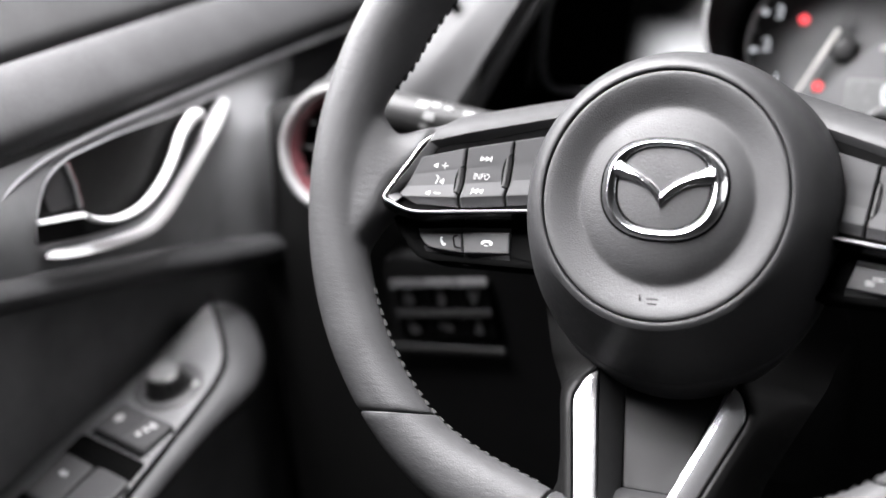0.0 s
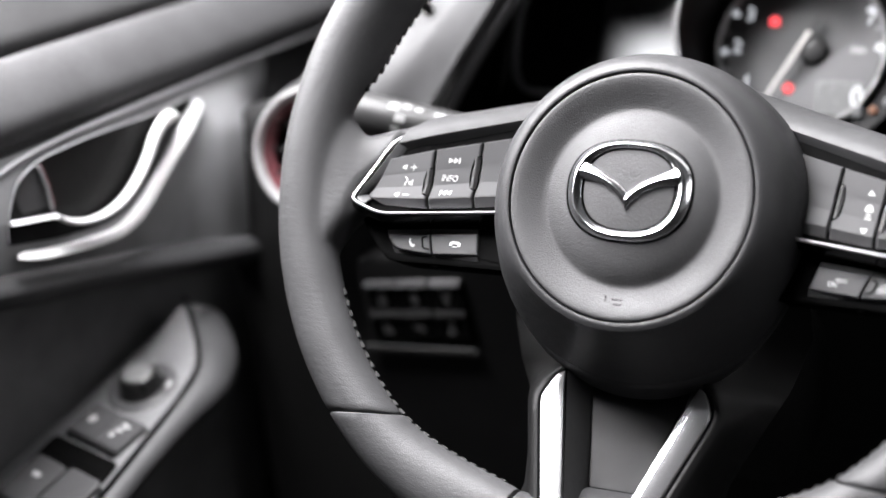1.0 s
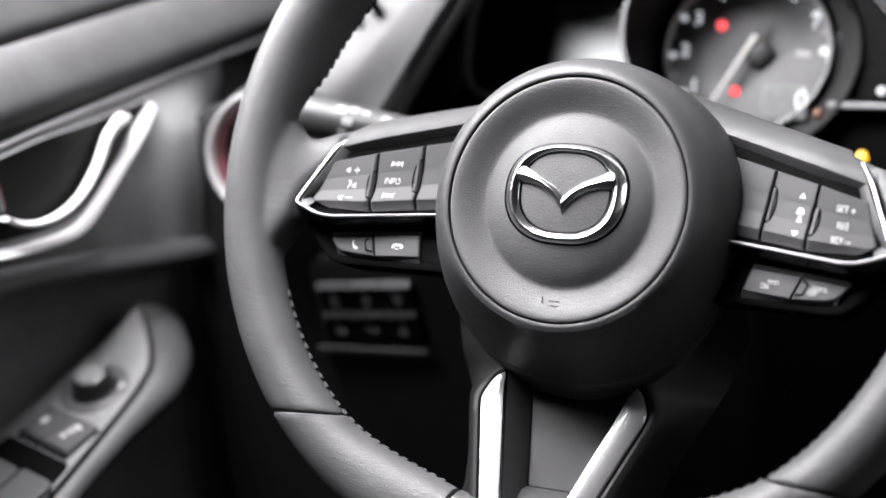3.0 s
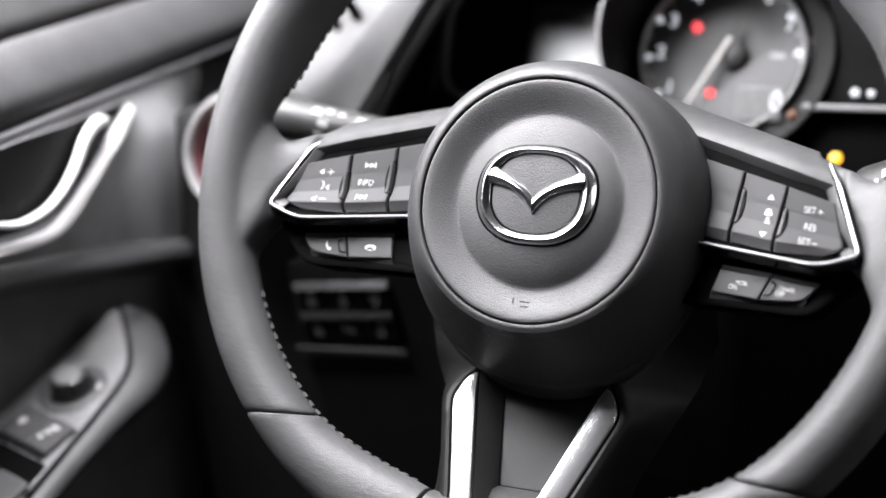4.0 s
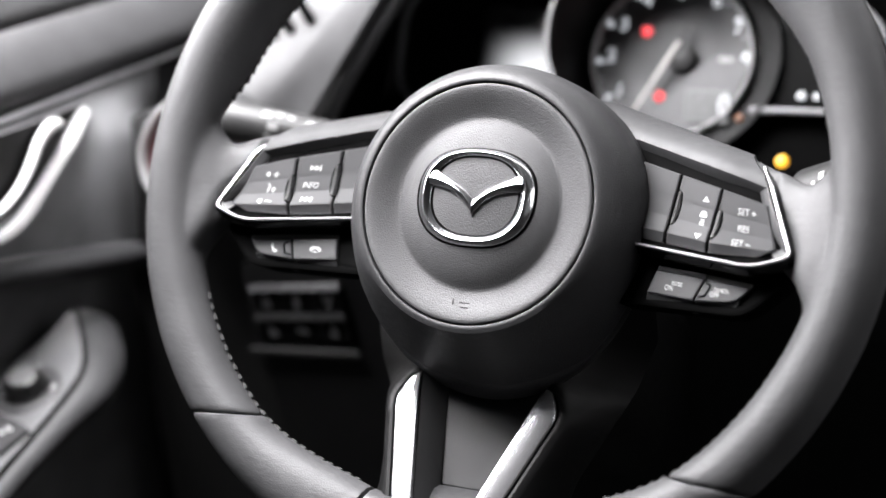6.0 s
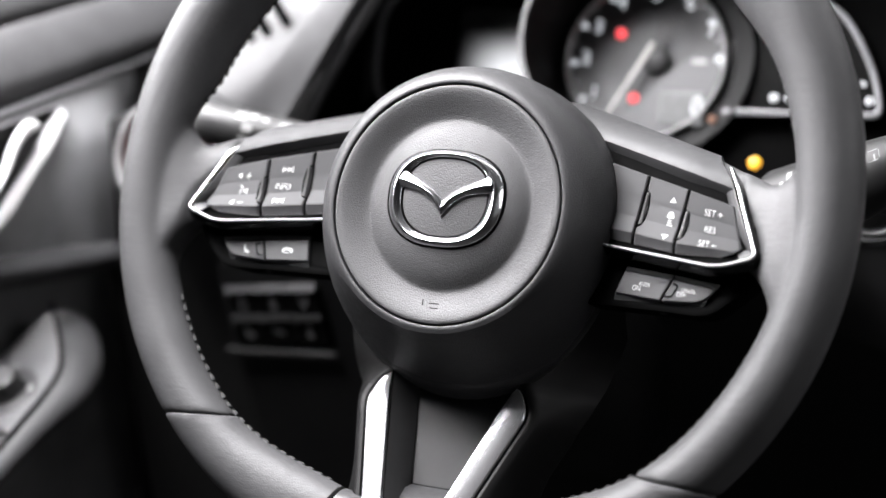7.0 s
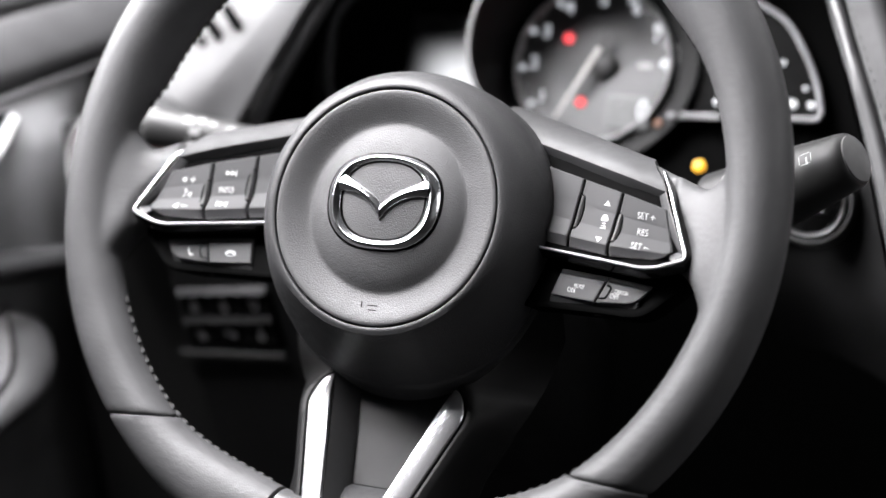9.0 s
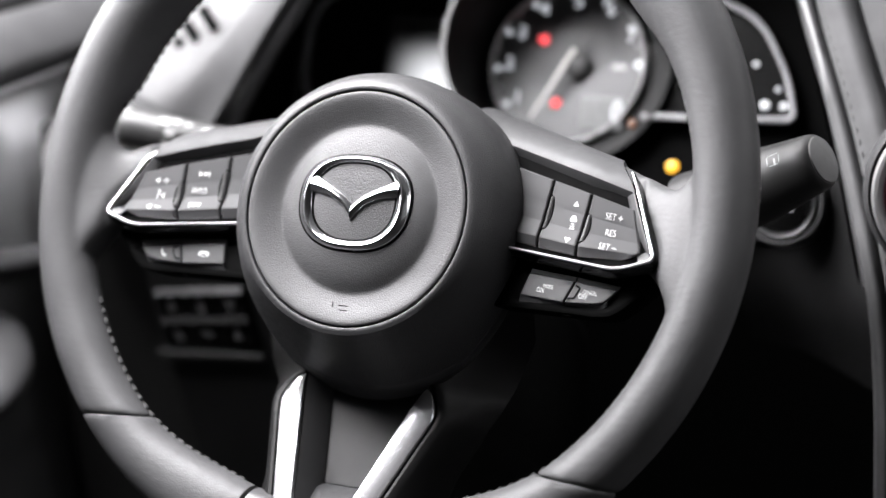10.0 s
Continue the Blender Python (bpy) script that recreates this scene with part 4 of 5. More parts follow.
lamp("warning_light", -10.3, 738.8, 3.2, RED_LAMP, "lit red warning light")
lamp("warning_light", 2.6, 703.0, 2.9, RED_LAMP, "lit red warning light")
lamp("indicator_light", 81.3, 671.7, 3.7, AMBER_LAMP, "lit amber indicator light")
lamp("indicator_light", 53.0, 693.6, 2.6, BROWN_LAMP, "dim amber indicator light")
for x, z, r, in ((124, 729.6, 1.8), (132, 707.6, 2.8), (143, 707.5, 2.2), (138.6, 716.4, 1.5), (88, 707.0, 2.6), (97, 707.0, 2.2)):
    lamp("display_icon", x, z, r, NUMERAL, "white lit display icon")
# side displays with silver bezels
for s in (-1, 1):
    def wing_pt(a, z, h):
        return (CX + s * a, -h, (z - 0.72) * K)
    outline = [(0.052, 0.6975), (0.1435, 0.6995), (0.1375, 0.7230), (0.1170, 0.7530), (0.0920, 0.7635), (0.052, 0.7660)]
    if s < 0:
        outline = [(0.055, 0.6930), (0.1700, 0.6935), (0.1800, 0.7040), (0.1815, 0.7460), (0.1700, 0.7620), (0.055, 0.7740)]
    path = [Vector(wing_pt(a, z, 0.002)) for a, z in outline]
    part("side_display", slab(outline, wing_pt, 0.004, 0.0005), GLOSS, cluster, "gloss black side display")
    arc = rounded(path, [0.001, 0.006, 0.02, 0.014, 0.01, 0.001], 6, closed=False)
    path = None
    # left bezel takes a paler metal to make up for the hood's shade
    part("display_bezel", sweep(arc, [(p[0], p[1]) for p in bar_section(0.0036, 0.004, 0.0008)], (0, 1, 0)), BEZEL if s > 0 else STRIP, cluster, "thin satin bezel")
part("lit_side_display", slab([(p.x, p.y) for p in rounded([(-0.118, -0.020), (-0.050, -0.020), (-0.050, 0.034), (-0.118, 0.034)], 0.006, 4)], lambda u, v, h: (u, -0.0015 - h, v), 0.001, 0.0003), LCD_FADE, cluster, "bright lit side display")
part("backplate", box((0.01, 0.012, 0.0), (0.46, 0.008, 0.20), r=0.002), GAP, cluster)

# ---- dashboard ----
dash = thing("dashboard", "dark grey soft dashboard with a deep instrument hood", "dashboard")


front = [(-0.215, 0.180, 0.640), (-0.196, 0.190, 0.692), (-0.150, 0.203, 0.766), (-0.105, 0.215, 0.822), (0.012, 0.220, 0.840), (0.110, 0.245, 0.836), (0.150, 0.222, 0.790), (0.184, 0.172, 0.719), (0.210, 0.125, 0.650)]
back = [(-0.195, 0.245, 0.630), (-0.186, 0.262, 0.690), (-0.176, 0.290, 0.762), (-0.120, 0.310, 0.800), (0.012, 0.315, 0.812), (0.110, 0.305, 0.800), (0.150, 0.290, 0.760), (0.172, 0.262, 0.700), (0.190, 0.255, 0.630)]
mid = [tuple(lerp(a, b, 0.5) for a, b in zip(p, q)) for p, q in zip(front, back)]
# black lining, with the hood's deep shade in its colour
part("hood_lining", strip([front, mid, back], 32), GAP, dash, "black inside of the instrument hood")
part("hood_lip", sweep([strip([front, front], 40)[0][k] + Vector((0.0055, 0, 0)) for k in range(41)], oval(0.0035, 0.0050, 10), (0, -1, 0.2)), SATIN, dash)
# wing of the dash between the hood and the door
wing_v, wing_f = strip([[(-0.204, 0.158, 0.673), (-0.1975, 0.172, 0.694), (-0.1520, 0.191, 0.768), (-0.106, 0.203, 0.826), (-0.08, 0.25, 0.86)],
                         [(-0.214, 0.152, 0.676), (-0.208, 0.169, 0.698), (-0.164, 0.194, 0.770), (-0.122, 0.210, 0.830), (-0.10, 0.27, 0.87)],
                         [(-0.240, 0.132, 0.690), (-0.232, 0.158, 0.712), (-0.196, 0.215, 0.768), (-0.160, 0.260, 0.830), (-0.13, 0.32, 0.86)],
                         [(-0.268, 0.140, 0.715), (-0.266, 0.176, 0.730), (-0.262, 0.250, 0.765), (-0.250, 0.310, 0.800), (-0.24, 0.36, 0.83)]], 44)
for n, p in enumerate(wing_v):
    u, v = (n % 45) / 44, (n // 45) / 44
    deep = smooth01((v - 0.13) / 0.07) * max(0.0, min(1.0, (0.52 - v) / 0.32))
    p += Vector((0.25, 0.60, -0.70)) * 0.024 * deep * smooth01((u - 0.22) / 0.35)
part("dash_wing", (wing_v, wing_f), DASH, dash, "soft dash skin with a shallow channel beside the hood")
for x0, z0 in ((-0.2275, 0.7400), (-0.2195, 0.7510), (-0.2065, 0.7605)):
    mid, way = Vector((x0, 0.2015, z0)), Vector((0.45, 0.10, -0.86))
    part("demister_slot", sweep([mid - way * 0.0085, mid - way * 0.003, mid + way * 0.003, mid + way * 0.0085], oval(0.0033, 0.0085, 10), (0.2, -0.75, 0.6)), GAP, dash, "dark demister slot")
# left face of the dash behind the wheel, down to the knee panel
part("dash_side", strip([[(-0.300, 0.190, 0.700), (-0.27, 0.160, 0.716), (-0.205, 0.178, 0.690), (-0.10, 0.200, 0.660), (0.02, 0.205, 0.650), (0.12, 0.190, 0.650), (0.215, 0.172, 0.650)],
                         [(-0.335, 0.165, 0.650), (-0.27, 0.160, 0.640), (-0.205, 0.160, 0.635), (-0.10, 0.170, 0.625), (0.02, 0.22, 0.610), (0.12, 0.25, 0.600), (0.215, 0.25, 0.60)],
                         [(-0.335, 0.200, 0.300), (-0.27, 0.200, 0.300), (-0.205, 0.205, 0.300), (-0.10, 0.225, 0.300), (0.02, 0.40, 0.300), (0.12, 0.45, 0.300), (0.215, 0.45, 0.30)]], 24), DASH_LOW, dash, "hard black lower dash")


# panel that carries the start button, and the top of the dash towards the windscreen
part("button_panel", strip([[(0.138, 0.200, 0.700), (0.160, 0.188, 0.700), (0.1890, 0.178, 0.702)], [(0.132, 0.196, 0.660), (0.165, 0.181, 0.660), (0.2110, 0.158, 0.655)],
                            [(0.128, 0.212, 0.615), (0.165, 0.194, 0.615), (0.2190, 0.152, 0.615)], [(0.128, 0.260, 0.560), (0.165, 0.245, 0.560), (0.2210, 0.190, 0.560)]], 16), KNEE, dash, "dark panel round the start button")
part("hood_top", strip([[(-0.103, 0.219, 0.828), (0.012, 0.224, 0.846), (0.108, 0.249, 0.842)], [(-0.110, 0.300, 0.856), (0.012, 0.310, 0.866), (0.116, 0.315, 0.858)], [(-0.120, 0.390, 0.850), (0.012, 0.395, 0.856), (0.125, 0.395, 0.852)]], 16), DASH, dash, "soft top of the instrument hood")
part("dash_top", strip([[(-0.420, 0.350, 0.800), (-0.130, 0.372, 0.836), (0.140, 0.372, 0.836), (0.60, 0.340, 0.836), (1.12, 0.340, 0.800)], [(-0.420, 0.480, 0.815), (-0.130, 0.480, 0.845), (0.140, 0.480, 0.845), (0.60, 0.480, 0.845), (1.12, 0.480, 0.815)],
                        [(-0.420, 0.610, 0.820), (-0.130, 0.610, 0.850), (0.140, 0.610, 0.850), (0.60, 0.610, 0.850), (1.12, 0.610, 0.820)]], 20), DASH, dash, "soft dash top below the windscreen")


def knee_y(z):
    return 0.145 + 0.25 * (0.572 - z)


knee = rounded([(-0.2310, 0.6180), (-0.060, 0.6300), (-0.060, 0.300), (-0.2330, 0.300)], [0.014, 0.004, 0.01, 0.01], 6)
part("knee_panel", slab([(p.x, p.y) for p in knee], lambda x, z, h: (x, knee_y(z) + 0.001 - h, z), 0.02, 0.004), KNEE, dash, "hard black knee panel with rounded corners")
part("knee_rib", sweep([Vector((-0.234, knee_y(0.5525) - 0.002, 0.5520)), Vector((-0.156, knee_y(0.558) - 0.002, 0.5585))], oval(0.0025, 0.0015, 8), (0, -1, 0)), DASH_LOW, dash)

bank = thing("switch_bank", "black bank of six small dashboard switches", "switch panel")
part("bank_frame", slab([(p.x, p.y) for p in rounded([(-0.2245, 0.6020), (-0.158, 0.6075), (-0.1545, 0.5640), (-0.2270, 0.5590)], 0.003, 4)], lambda x, z, h: (x, knee_y(z) - 0.0005 - h, z), 0.012, 0.001), GAP, bank)
for r in range(2):
    for c in range(3):
        x, z = -0.2145 + 0.0222 * c, (0.5900 if r == 0 else 0.5690) + 0.0028 * c
        sw = part("push_switch", slab([(p.x, p.y) for p in rounded([(-0.0098, -0.0090), (0.0098, -0.0090), (0.0098, 0.0072), (-0.0098, 0.0072)], 0.0015, 3)],
                                lambda u, v, h, x=x, z=z: (x + u, knee_y(z + v) - 0.0012 - h, z + v + 0.126 * u), 0.006, 0.0008), GLOSS, bank)
        part("switch_lip", slab([(-0.0102, 0.0078), (0.0102, 0.0078), (0.0102, 0.0122), (-0.0102, 0.0122)],
                                lambda u, v, h, x=x, z=z: (x + u, knee_y(z + v) - 0.0040 + 0.6 * (v - 0.0078) - h, z + v + 0.126 * u), 0.004, 0.0006), SPOKE if r == 0 else KNEE, sw)
        shape = [[(-0.0035, -0.0045), (0.0035, -0.0045), (0.0020, 0.0040), (-0.0020, 0.0040)], [(-0.0016, -0.0050), (0.0016, -0.0050), (0.0030, 0.0), (0.0012, 0.0045), (-0.0012, 0.0045), (-0.0030, 0.0)],
                 [(-0.0012, -0.0045), (0.0012, -0.0045), (0.0042, 0.0040), (-0.0042, 0.0040)], [(-0.0025, -0.0050), (0.0040, -0.0045), (0.0020, 0.0010), (-0.0035, 0.0040)],
                 [(-0.0045, -0.0010), (0.0040, -0.0035), (0.0045, 0.0008), (-0.0040, 0.0030)], [(-0.0030, -0.0050), (0.0030, -0.0050), (0.0014, 0.0042), (-0.0010, 0.0042)]][r * 3 + c]
        part("switch_symbol", flat(shape, lambda u, v, h, x=x, z=z: (x + u, knee_y(z + v) - 0.0014 - h, z + v + 0.126 * u)), PLATE, sw, smooth=False)


# turns what is built looking along -y towards the target of look()
FACING = Matrix(((-1, 0, 0, 0), (0, 0, 1, 0), (0, 1, 0, 0), (0, 0, 0, 1)))


# ---- steering column shroud ----
column = thing("steering_column", "black plastic steering column shroud behind the wheel", "steering column", WHEEL)


def shroud(u, v):
    y = lerp(0.040, 0.240, v)
    a = 2 * math.pi * u
    c, n = math.cos(a), math.sin(a)
    return 0.046 * math.copysign(abs(c) ** 0.6, c), y, -0.026 - 0.05 * v + 0.052 * math.copysign(abs(n) ** 0.6, n)


part("shroud", grid(shroud, 40, 10, True), ARM, column, "satin black shroud")
part("shroud_end", ([Vector(shroud(k / 40, 0)) for k in range(40)], [tuple(range(40))]), GAP, column)


def stalk(name, label, root_at, tip_at, r0, r1, root_r):
    a, b = Vector(root_at), Vector(tip_at)
    m = look(a, b) @ pose(0, 0, 0, 90, 0, 0)
    ob = thing(name, label, "control stalk", m)
    ln = (b - a).length
    # local y runs backwards from root to tip: turn the profile round
    part("arm", lathe([(root_r * 0.6, 0.02), (root_r, 0.0), (root_r, -ln * 0.38), (r0 * 0.6, -ln * 0.40)], 32), STALK, ob)
    part("grip", lathe([(r0 * 0.9, -ln * 0.375), (r0 * 1.04, -ln * 0.385), (r0 * 1.05, -ln * 0.40), (lerp(r0, r1, 0.55) * 1.03, -ln * 0.75), (r1 * 1.01, -ln * 0.935), (r1 * 1.0, -ln * 0.955), (r1 * 0.96, -ln * 0.978), (r1 * 0.90, -ln * 0.994), (r1 * 0.83, -ln)], 48), STALK, ob, "satin black rotating grip")
    part("end_cap", lathe([(r1 * 0.835, -ln * 0.994), (r1 * 0.80, -ln * 1.006), (r1 * 0.70, -ln * 1.010), (0.0001, -ln * 1.012)], 32), CAP, ob, "flat grey end cap")
    return ob, ln, m


# ---- air vents ----
def vent(label, at, towards, r):
    m = look(at, towards) @ FACING
    ob = thing("air_vent", label, "air vent", m, "round air vents")
    part("ring", lathe([(r * 0.86, 0.012), (r * 0.86, 0.001), (r * 0.88, -0.0020), (r * 0.92, -0.0045), (r * 0.96, -0.0045), (r * 0.995, -0.002), (r * 1.01, 0.012)], 72), VENT_RING, ob, "bright satin ring")
    part("liner", lathe([(r * 0.855, 0.000), (r * 0.77, 0.004), (r * 0.73, 0.009)], 72), RED_TINT, ob, "red tinted inner ring")
    part("duct", lathe([(r * 0.728, 0.008), (r * 0.70, 0.03)], 72), GAP, ob)
    part("pod", lathe([(r * 1.02, 0.010), (r * 1.05, 0.006), (r * 1.09, 0.008), (r * 1.13, 0.016), (r * 1.15, 0.030), (r * 1.15, 0.045)], 72), DOOR_SKIN, ob, "soft grey shell round the vent")
    part("back", lathe([(r * 0.9, 0.026), (0.0001, 0.026)], 40), GAP, ob)
    for k in (-1, 0, 1):
        part("louvre", box((0, 0.012, k * r * 0.38), (r * 1.5, 0.016, 0.0022), r=0.0008), GLOSS, ob)
    return ob


vent("round air vent with bright ring and red inner edge", (-0.2475, 0.128, 0.683), (-0.20, -0.4, 0.80), 0.0390)
vent("round air vent with bright ring in the centre dash", (0.2565, 0.118, 0.704), (0.29, -0.4, 0.80), 0.041)

# ---- stalks ----
def stalk_print(ob, ln, r, marks, mat=PRINT):
    """White marks on a stalk: (distance from the tip, angle round the stalk, length, width)."""
    for along, ang, w, h in marks:
        pts = []
        for k in range(5):
            a = ang + (k / 4 - 0.5) * h / r
            pts.append((a, r + 0.0004))
        verts = [Vector((rr * math.cos(a), -ln + along - d, rr * math.sin(a))) for d in (-w / 2, w / 2) for a, rr in pts]
        faces = [(k, k + 1, k + 6, k + 5) for k in range(4)]
        part("stalk_mark", (verts, faces), mat, ob, smooth=False)


left_stalk, left_len, left_m = stalk("light_stalk", "black headlight stalk with white symbols behind the wheel", (-0.080, 0.105, 0.698), (-0.196, 0.086, 0.7205), 0.0105, 0.0118, 0.0100)
right_stalk, right_len, right_m = stalk("wiper_stalk", "black wiper stalk with a flat grey end and white symbols", (0.090, 0.105, 0.668), (0.1980, 0.080, 0.7280), 0.0200, 0.0143, 0.0105)


def facing_angle(m, side):
    """The angle round a stalk that faces the driver, turned by side."""
    want = m.to_3x3().inverted() @ Vector((0.25, -0.85, 0.45))
    return math.atan2(want.z, want.x) + side


base_l, base_r = facing_angle(left_m, 0.0), facing_angle(right_m, 0.0)
up_l = 1 if (left_m.to_3x3() @ Vector((math.cos(base_l + 0.5), 0, math.sin(base_l + 0.5)))).z > (left_m.to_3x3() @ Vector((math.cos(base_l - 0.5), 0, math.sin(base_l - 0.5)))).z else -1
up_r = 1 if (right_m.to_3x3() @ Vector((math.cos(base_r + 0.5), 0, math.sin(base_r + 0.5)))).z > (right_m.to_3x3() @ Vector((math.cos(base_r - 0.5), 0, math.sin(base_r - 0.5)))).z else -1
stalk_print(left_stalk, left_len, 0.0119, [(0.026, base_l + up_l * 0.50, 0.0060, 0.0050), (0.033, base_l + up_l * 0.62, 0.0050, 0.004), (0.040, base_l + up_l * 0.55, 0.0045, 0.003), (0.031, base_l - up_l * 0.05, 0.0060, 0.004),
                                           (0.029, base_l - up_l * 0.55, 0.0045, 0.0035), (0.052, base_l + up_l * 0.45, 0.0060, 0.0035), (0.057, base_l + up_l * 0.0, 0.0060, 0.004), (0.068, base_l + up_l * 0.40, 0.0050, 0.003)], STALK_PRINT)
for al, an, w, h in ((0.0265, 0.38, 0.0004, 0.0052), (0.0330, 0.38, 0.0004, 0.0052), (0.0298, 0.53, 0.0065, 0.0004), (0.0298, 0.22, 0.0065, 0.0004), (0.0290, 0.30, 0.0012, 0.0045), (0.0425, 0.85, 0.006, 0.0020), (0.0430, 0.30, 0.0012, 0.004), (0.0420, -0.25, 0.006, 0.0008), (0.0450, -0.55, 0.004, 0.002)):
    stalk_print(right_stalk, right_len, 0.0168, [(al - 0.0135, base_r + up_r * an, w * 0.8, h * 0.8)], PRINT_DIM)

stalk_print(right_stalk, right_len, 0.0206, [(0.060, base_r + up_r * 0.62, 0.0030, 0.0045), (0.0645, base_r + up_r * 0.40, 0.0022, 0.0060), (0.068, base_r + up_r * 0.15, 0.0026, 0.0050), (0.055, base_r + up_r * 0.30, 0.0016, 0.0050)], PRINT_DIM)

# ---- start button ----
start = thing("start_button", "round black push button with a silver ring on the dash", "start button", look((0.1615, 0.166, 0.679), (0.168, -0.4, 0.80)) @ FACING)
part("button_cap", lathe([(0.0001, -0.003), (0.014, -0.0028), (0.0165, -0.001), (0.0168, 0.008)], 48), GLOSS, start)
part("button_ring", lathe([(0.0172, 0.008), (0.0174, -0.002), (0.0182, -0.0030), (0.0192, -0.002), (0.0196, 0.004)], 64), SATIN_CHROME, start, "satin silver ring")
part("button_collar", lathe([(0.0202, 0.006), (0.0205, -0.001), (0.0225, -0.0015), (0.0240, 0.002), (0.026, 0.012)], 64), SATIN, start)
part("button_print", join(rect(0, 0.0015, 0.012, 0.0026, lambda u, v, h: (u, -0.0030 - h, v)), rect(0, -0.0030, 0.015, 0.0026, lambda u, v, h: (u, -0.0030 - h, v))), PRINT_DIM, start, smooth=False)

# ---- padded centre of the dash ----
centre = thing("centre_dash_pad", "grey leather-look centre dash pad with a stitched edge", "dash pad")
edge = [(0.138, 0.262, 0.822), (0.157, 0.220, 0.778), (0.187, 0.170, 0.719), (0.2135, 0.120, 0.654), (0.222, 0.108, 0.600), (0.224, 0.112, 0.540)]


def shift(row, dx, dy, dz=0.0):
    return [(p[0] + dx, p[1] + dy, p[2] + dz) for p in row]


part("pad_edge", strip([shift(edge, -0.001, 0.03), shift(edge, 0.0, 0.0), shift(edge, 0.004, -0.006), shift(edge, 0.0080, -0.0065), shift(edge, 0.0105, 0.0030)], 30), PAD_SKIN, centre)
part("pad_face", strip([shift(edge, 0.0105, 0.0030), shift(edge, 0.0120, -0.0070), shift(edge, 0.020, -0.010), shift(edge, 0.028, -0.009), shift(edge, 0.033, 0.010)], 30), PAD_SKIN, centre, "grey padded face")
part("pad_side", strip([shift(edge, 0.0352, 0.020), shift(edge, 0.0385, -0.002), shift(edge, 0.050, -0.004), shift(edge, 0.20, 0.012), shift(edge, 0.5, 0.03)], 30), PAD_SKIN, centre)
seam_row = strip([shift(edge, 0.0142, -0.0088), shift(edge, 0.0142, -0.0088)], 60)[0][:61]
PAD_STITCH = stitch_mesh(0.0019, 0.0008, PAD_SKIN)
for k in range(1, 60):
    p, q = seam_row[k - 1], seam_row[k]
    d = (q - p).normalized()
    ob = new("pad_stitch", PAD_STITCH)
    ob.parent = centre
    ob.matrix_local = Matrix.Translation((p + q) / 2) @ d.to_track_quat("X", "Z").to_matrix().to_4x4()

# ---- driver's door ----
door = thing("driver_door", "dark grey driver's door with a silver handle surround and an armrest", "car door")


def extrude_y(profile, y0, y1, n=16):
    """A profile (x, z) drawn along the door from y0 to y1."""
    def fn(u, v):
        x, z = spline(profile, u)
        return x, lerp(y0, y1, v), z
    return grid(fn, 3 * (len(profile) - 1), n)


part("upper_trim", extrude_y([(-0.425, 0.865), (-0.408, 0.838), (-0.388, 0.806), (-0.370, 0.781), (-0.362, 0.7690), (-0.3635, 0.7620), (-0.3660, 0.7570)], -0.95, 0.42), DOOR_UPPER, door, "soft dark grey upper door trim")
part("belt_roll", extrude_y([(-0.3660, 0.7570), (-0.3610, 0.7608), (-0.3555, 0.7622), (-0.3495, 0.7598), (-0.3420, 0.7536), (-0.3355, 0.7458), (-0.3305, 0.7378), (-0.3292, 0.7320), (-0.3310, 0.7262), (-0.3350, 0.7220), (-0.340, 0.7195)], -0.95, 0.42), DOOR_SKIN, door, "soft padded roll below the window")
STRIP_LINE = ((-0.20, 0.630), (-0.0850, 0.6950), (-0.0652, 0.7057), (-0.0444, 0.7121), (-0.0210, 0.7158), (0.0207, 0.7180), (0.0983, 0.7195), (0.2144, 0.7205), (0.36, 0.7205))


def strip_z(y):
    for (y0, z0), (y1, z1) in zip(STRIP_LINE, STRIP_LINE[1:]):
        if y <= y1:
            return lerp(z0, z1, max(0.0, (y - y0) / (y1 - y0)))
    return STRIP_LINE[-1][1]


strip_path = [Vector((-0.3325, y, (strip_z(y - 0.015) + strip_z(y) + strip_z(y + 0.015)) / 3)) for y in [-0.18 + 0.01 * k for k in range(52)]]
part("silver_strip", sweep(strip_path, oval(0.0016, 0.0020, 8), (1, 0, 0)), STRIP, door, "thin satin grey strip")


def inlay_foot(y):
    return 0.6472 - 0.204 * y


def inlay(u, v):
    y = lerp(-0.30, 0.085, v / 0.6) if v < 0.6 else lerp(0.085, 0.218, (v - 0.6) / 0.4)
    z = lerp(0.7180, inlay_foot(y), u)
    rise = 0.0105 * smooth01((y - 0.112) / 0.036) - 0.020 * smooth01((y - 0.160) / 0.062)
    return -0.3335 + 0.004 * math.sin(math.pi * u) + rise * smooth01(u * 3), y, z


part("inlay_panel", grid(inlay, 16, 90), INLAY, door, "satin grey inlay panel with a raised front edge")


# shade at the door's front end is put into this panel's colour
def front_panel(u, v):
    y = lerp(0.214, 0.300, v)
    return -0.3360 - 0.004 * smooth01((y - 0.20) / 0.1), y, lerp(0.7180, inlay_foot(y), u)


part("front_panel", grid(front_panel, 8, 12), DOOR_UPPER, door, "panel ahead of the inlay, coloured dark for the shade there")

# handle recess, surround and lever, in the door's plane: (y, z)
cup = rounded([(-0.0490, 0.6735), (-0.0480, 0.6850), (-0.0410, 0.6990), (-0.0330, 0.7065), (-0.0180, 0.7112), (0.0250, 0.7130), (0.0740, 0.7120), (0.1290, 0.7125),
               (0.0985, 0.6890), (0.0810, 0.6770), (0.0560, 0.6645), (0.0380, 0.6610), (0.0150, 0.6620), (-0.0127, 0.6660)], [0.002] + [0.006] * 6 + [0.003] + [0.006] * 6, 4)


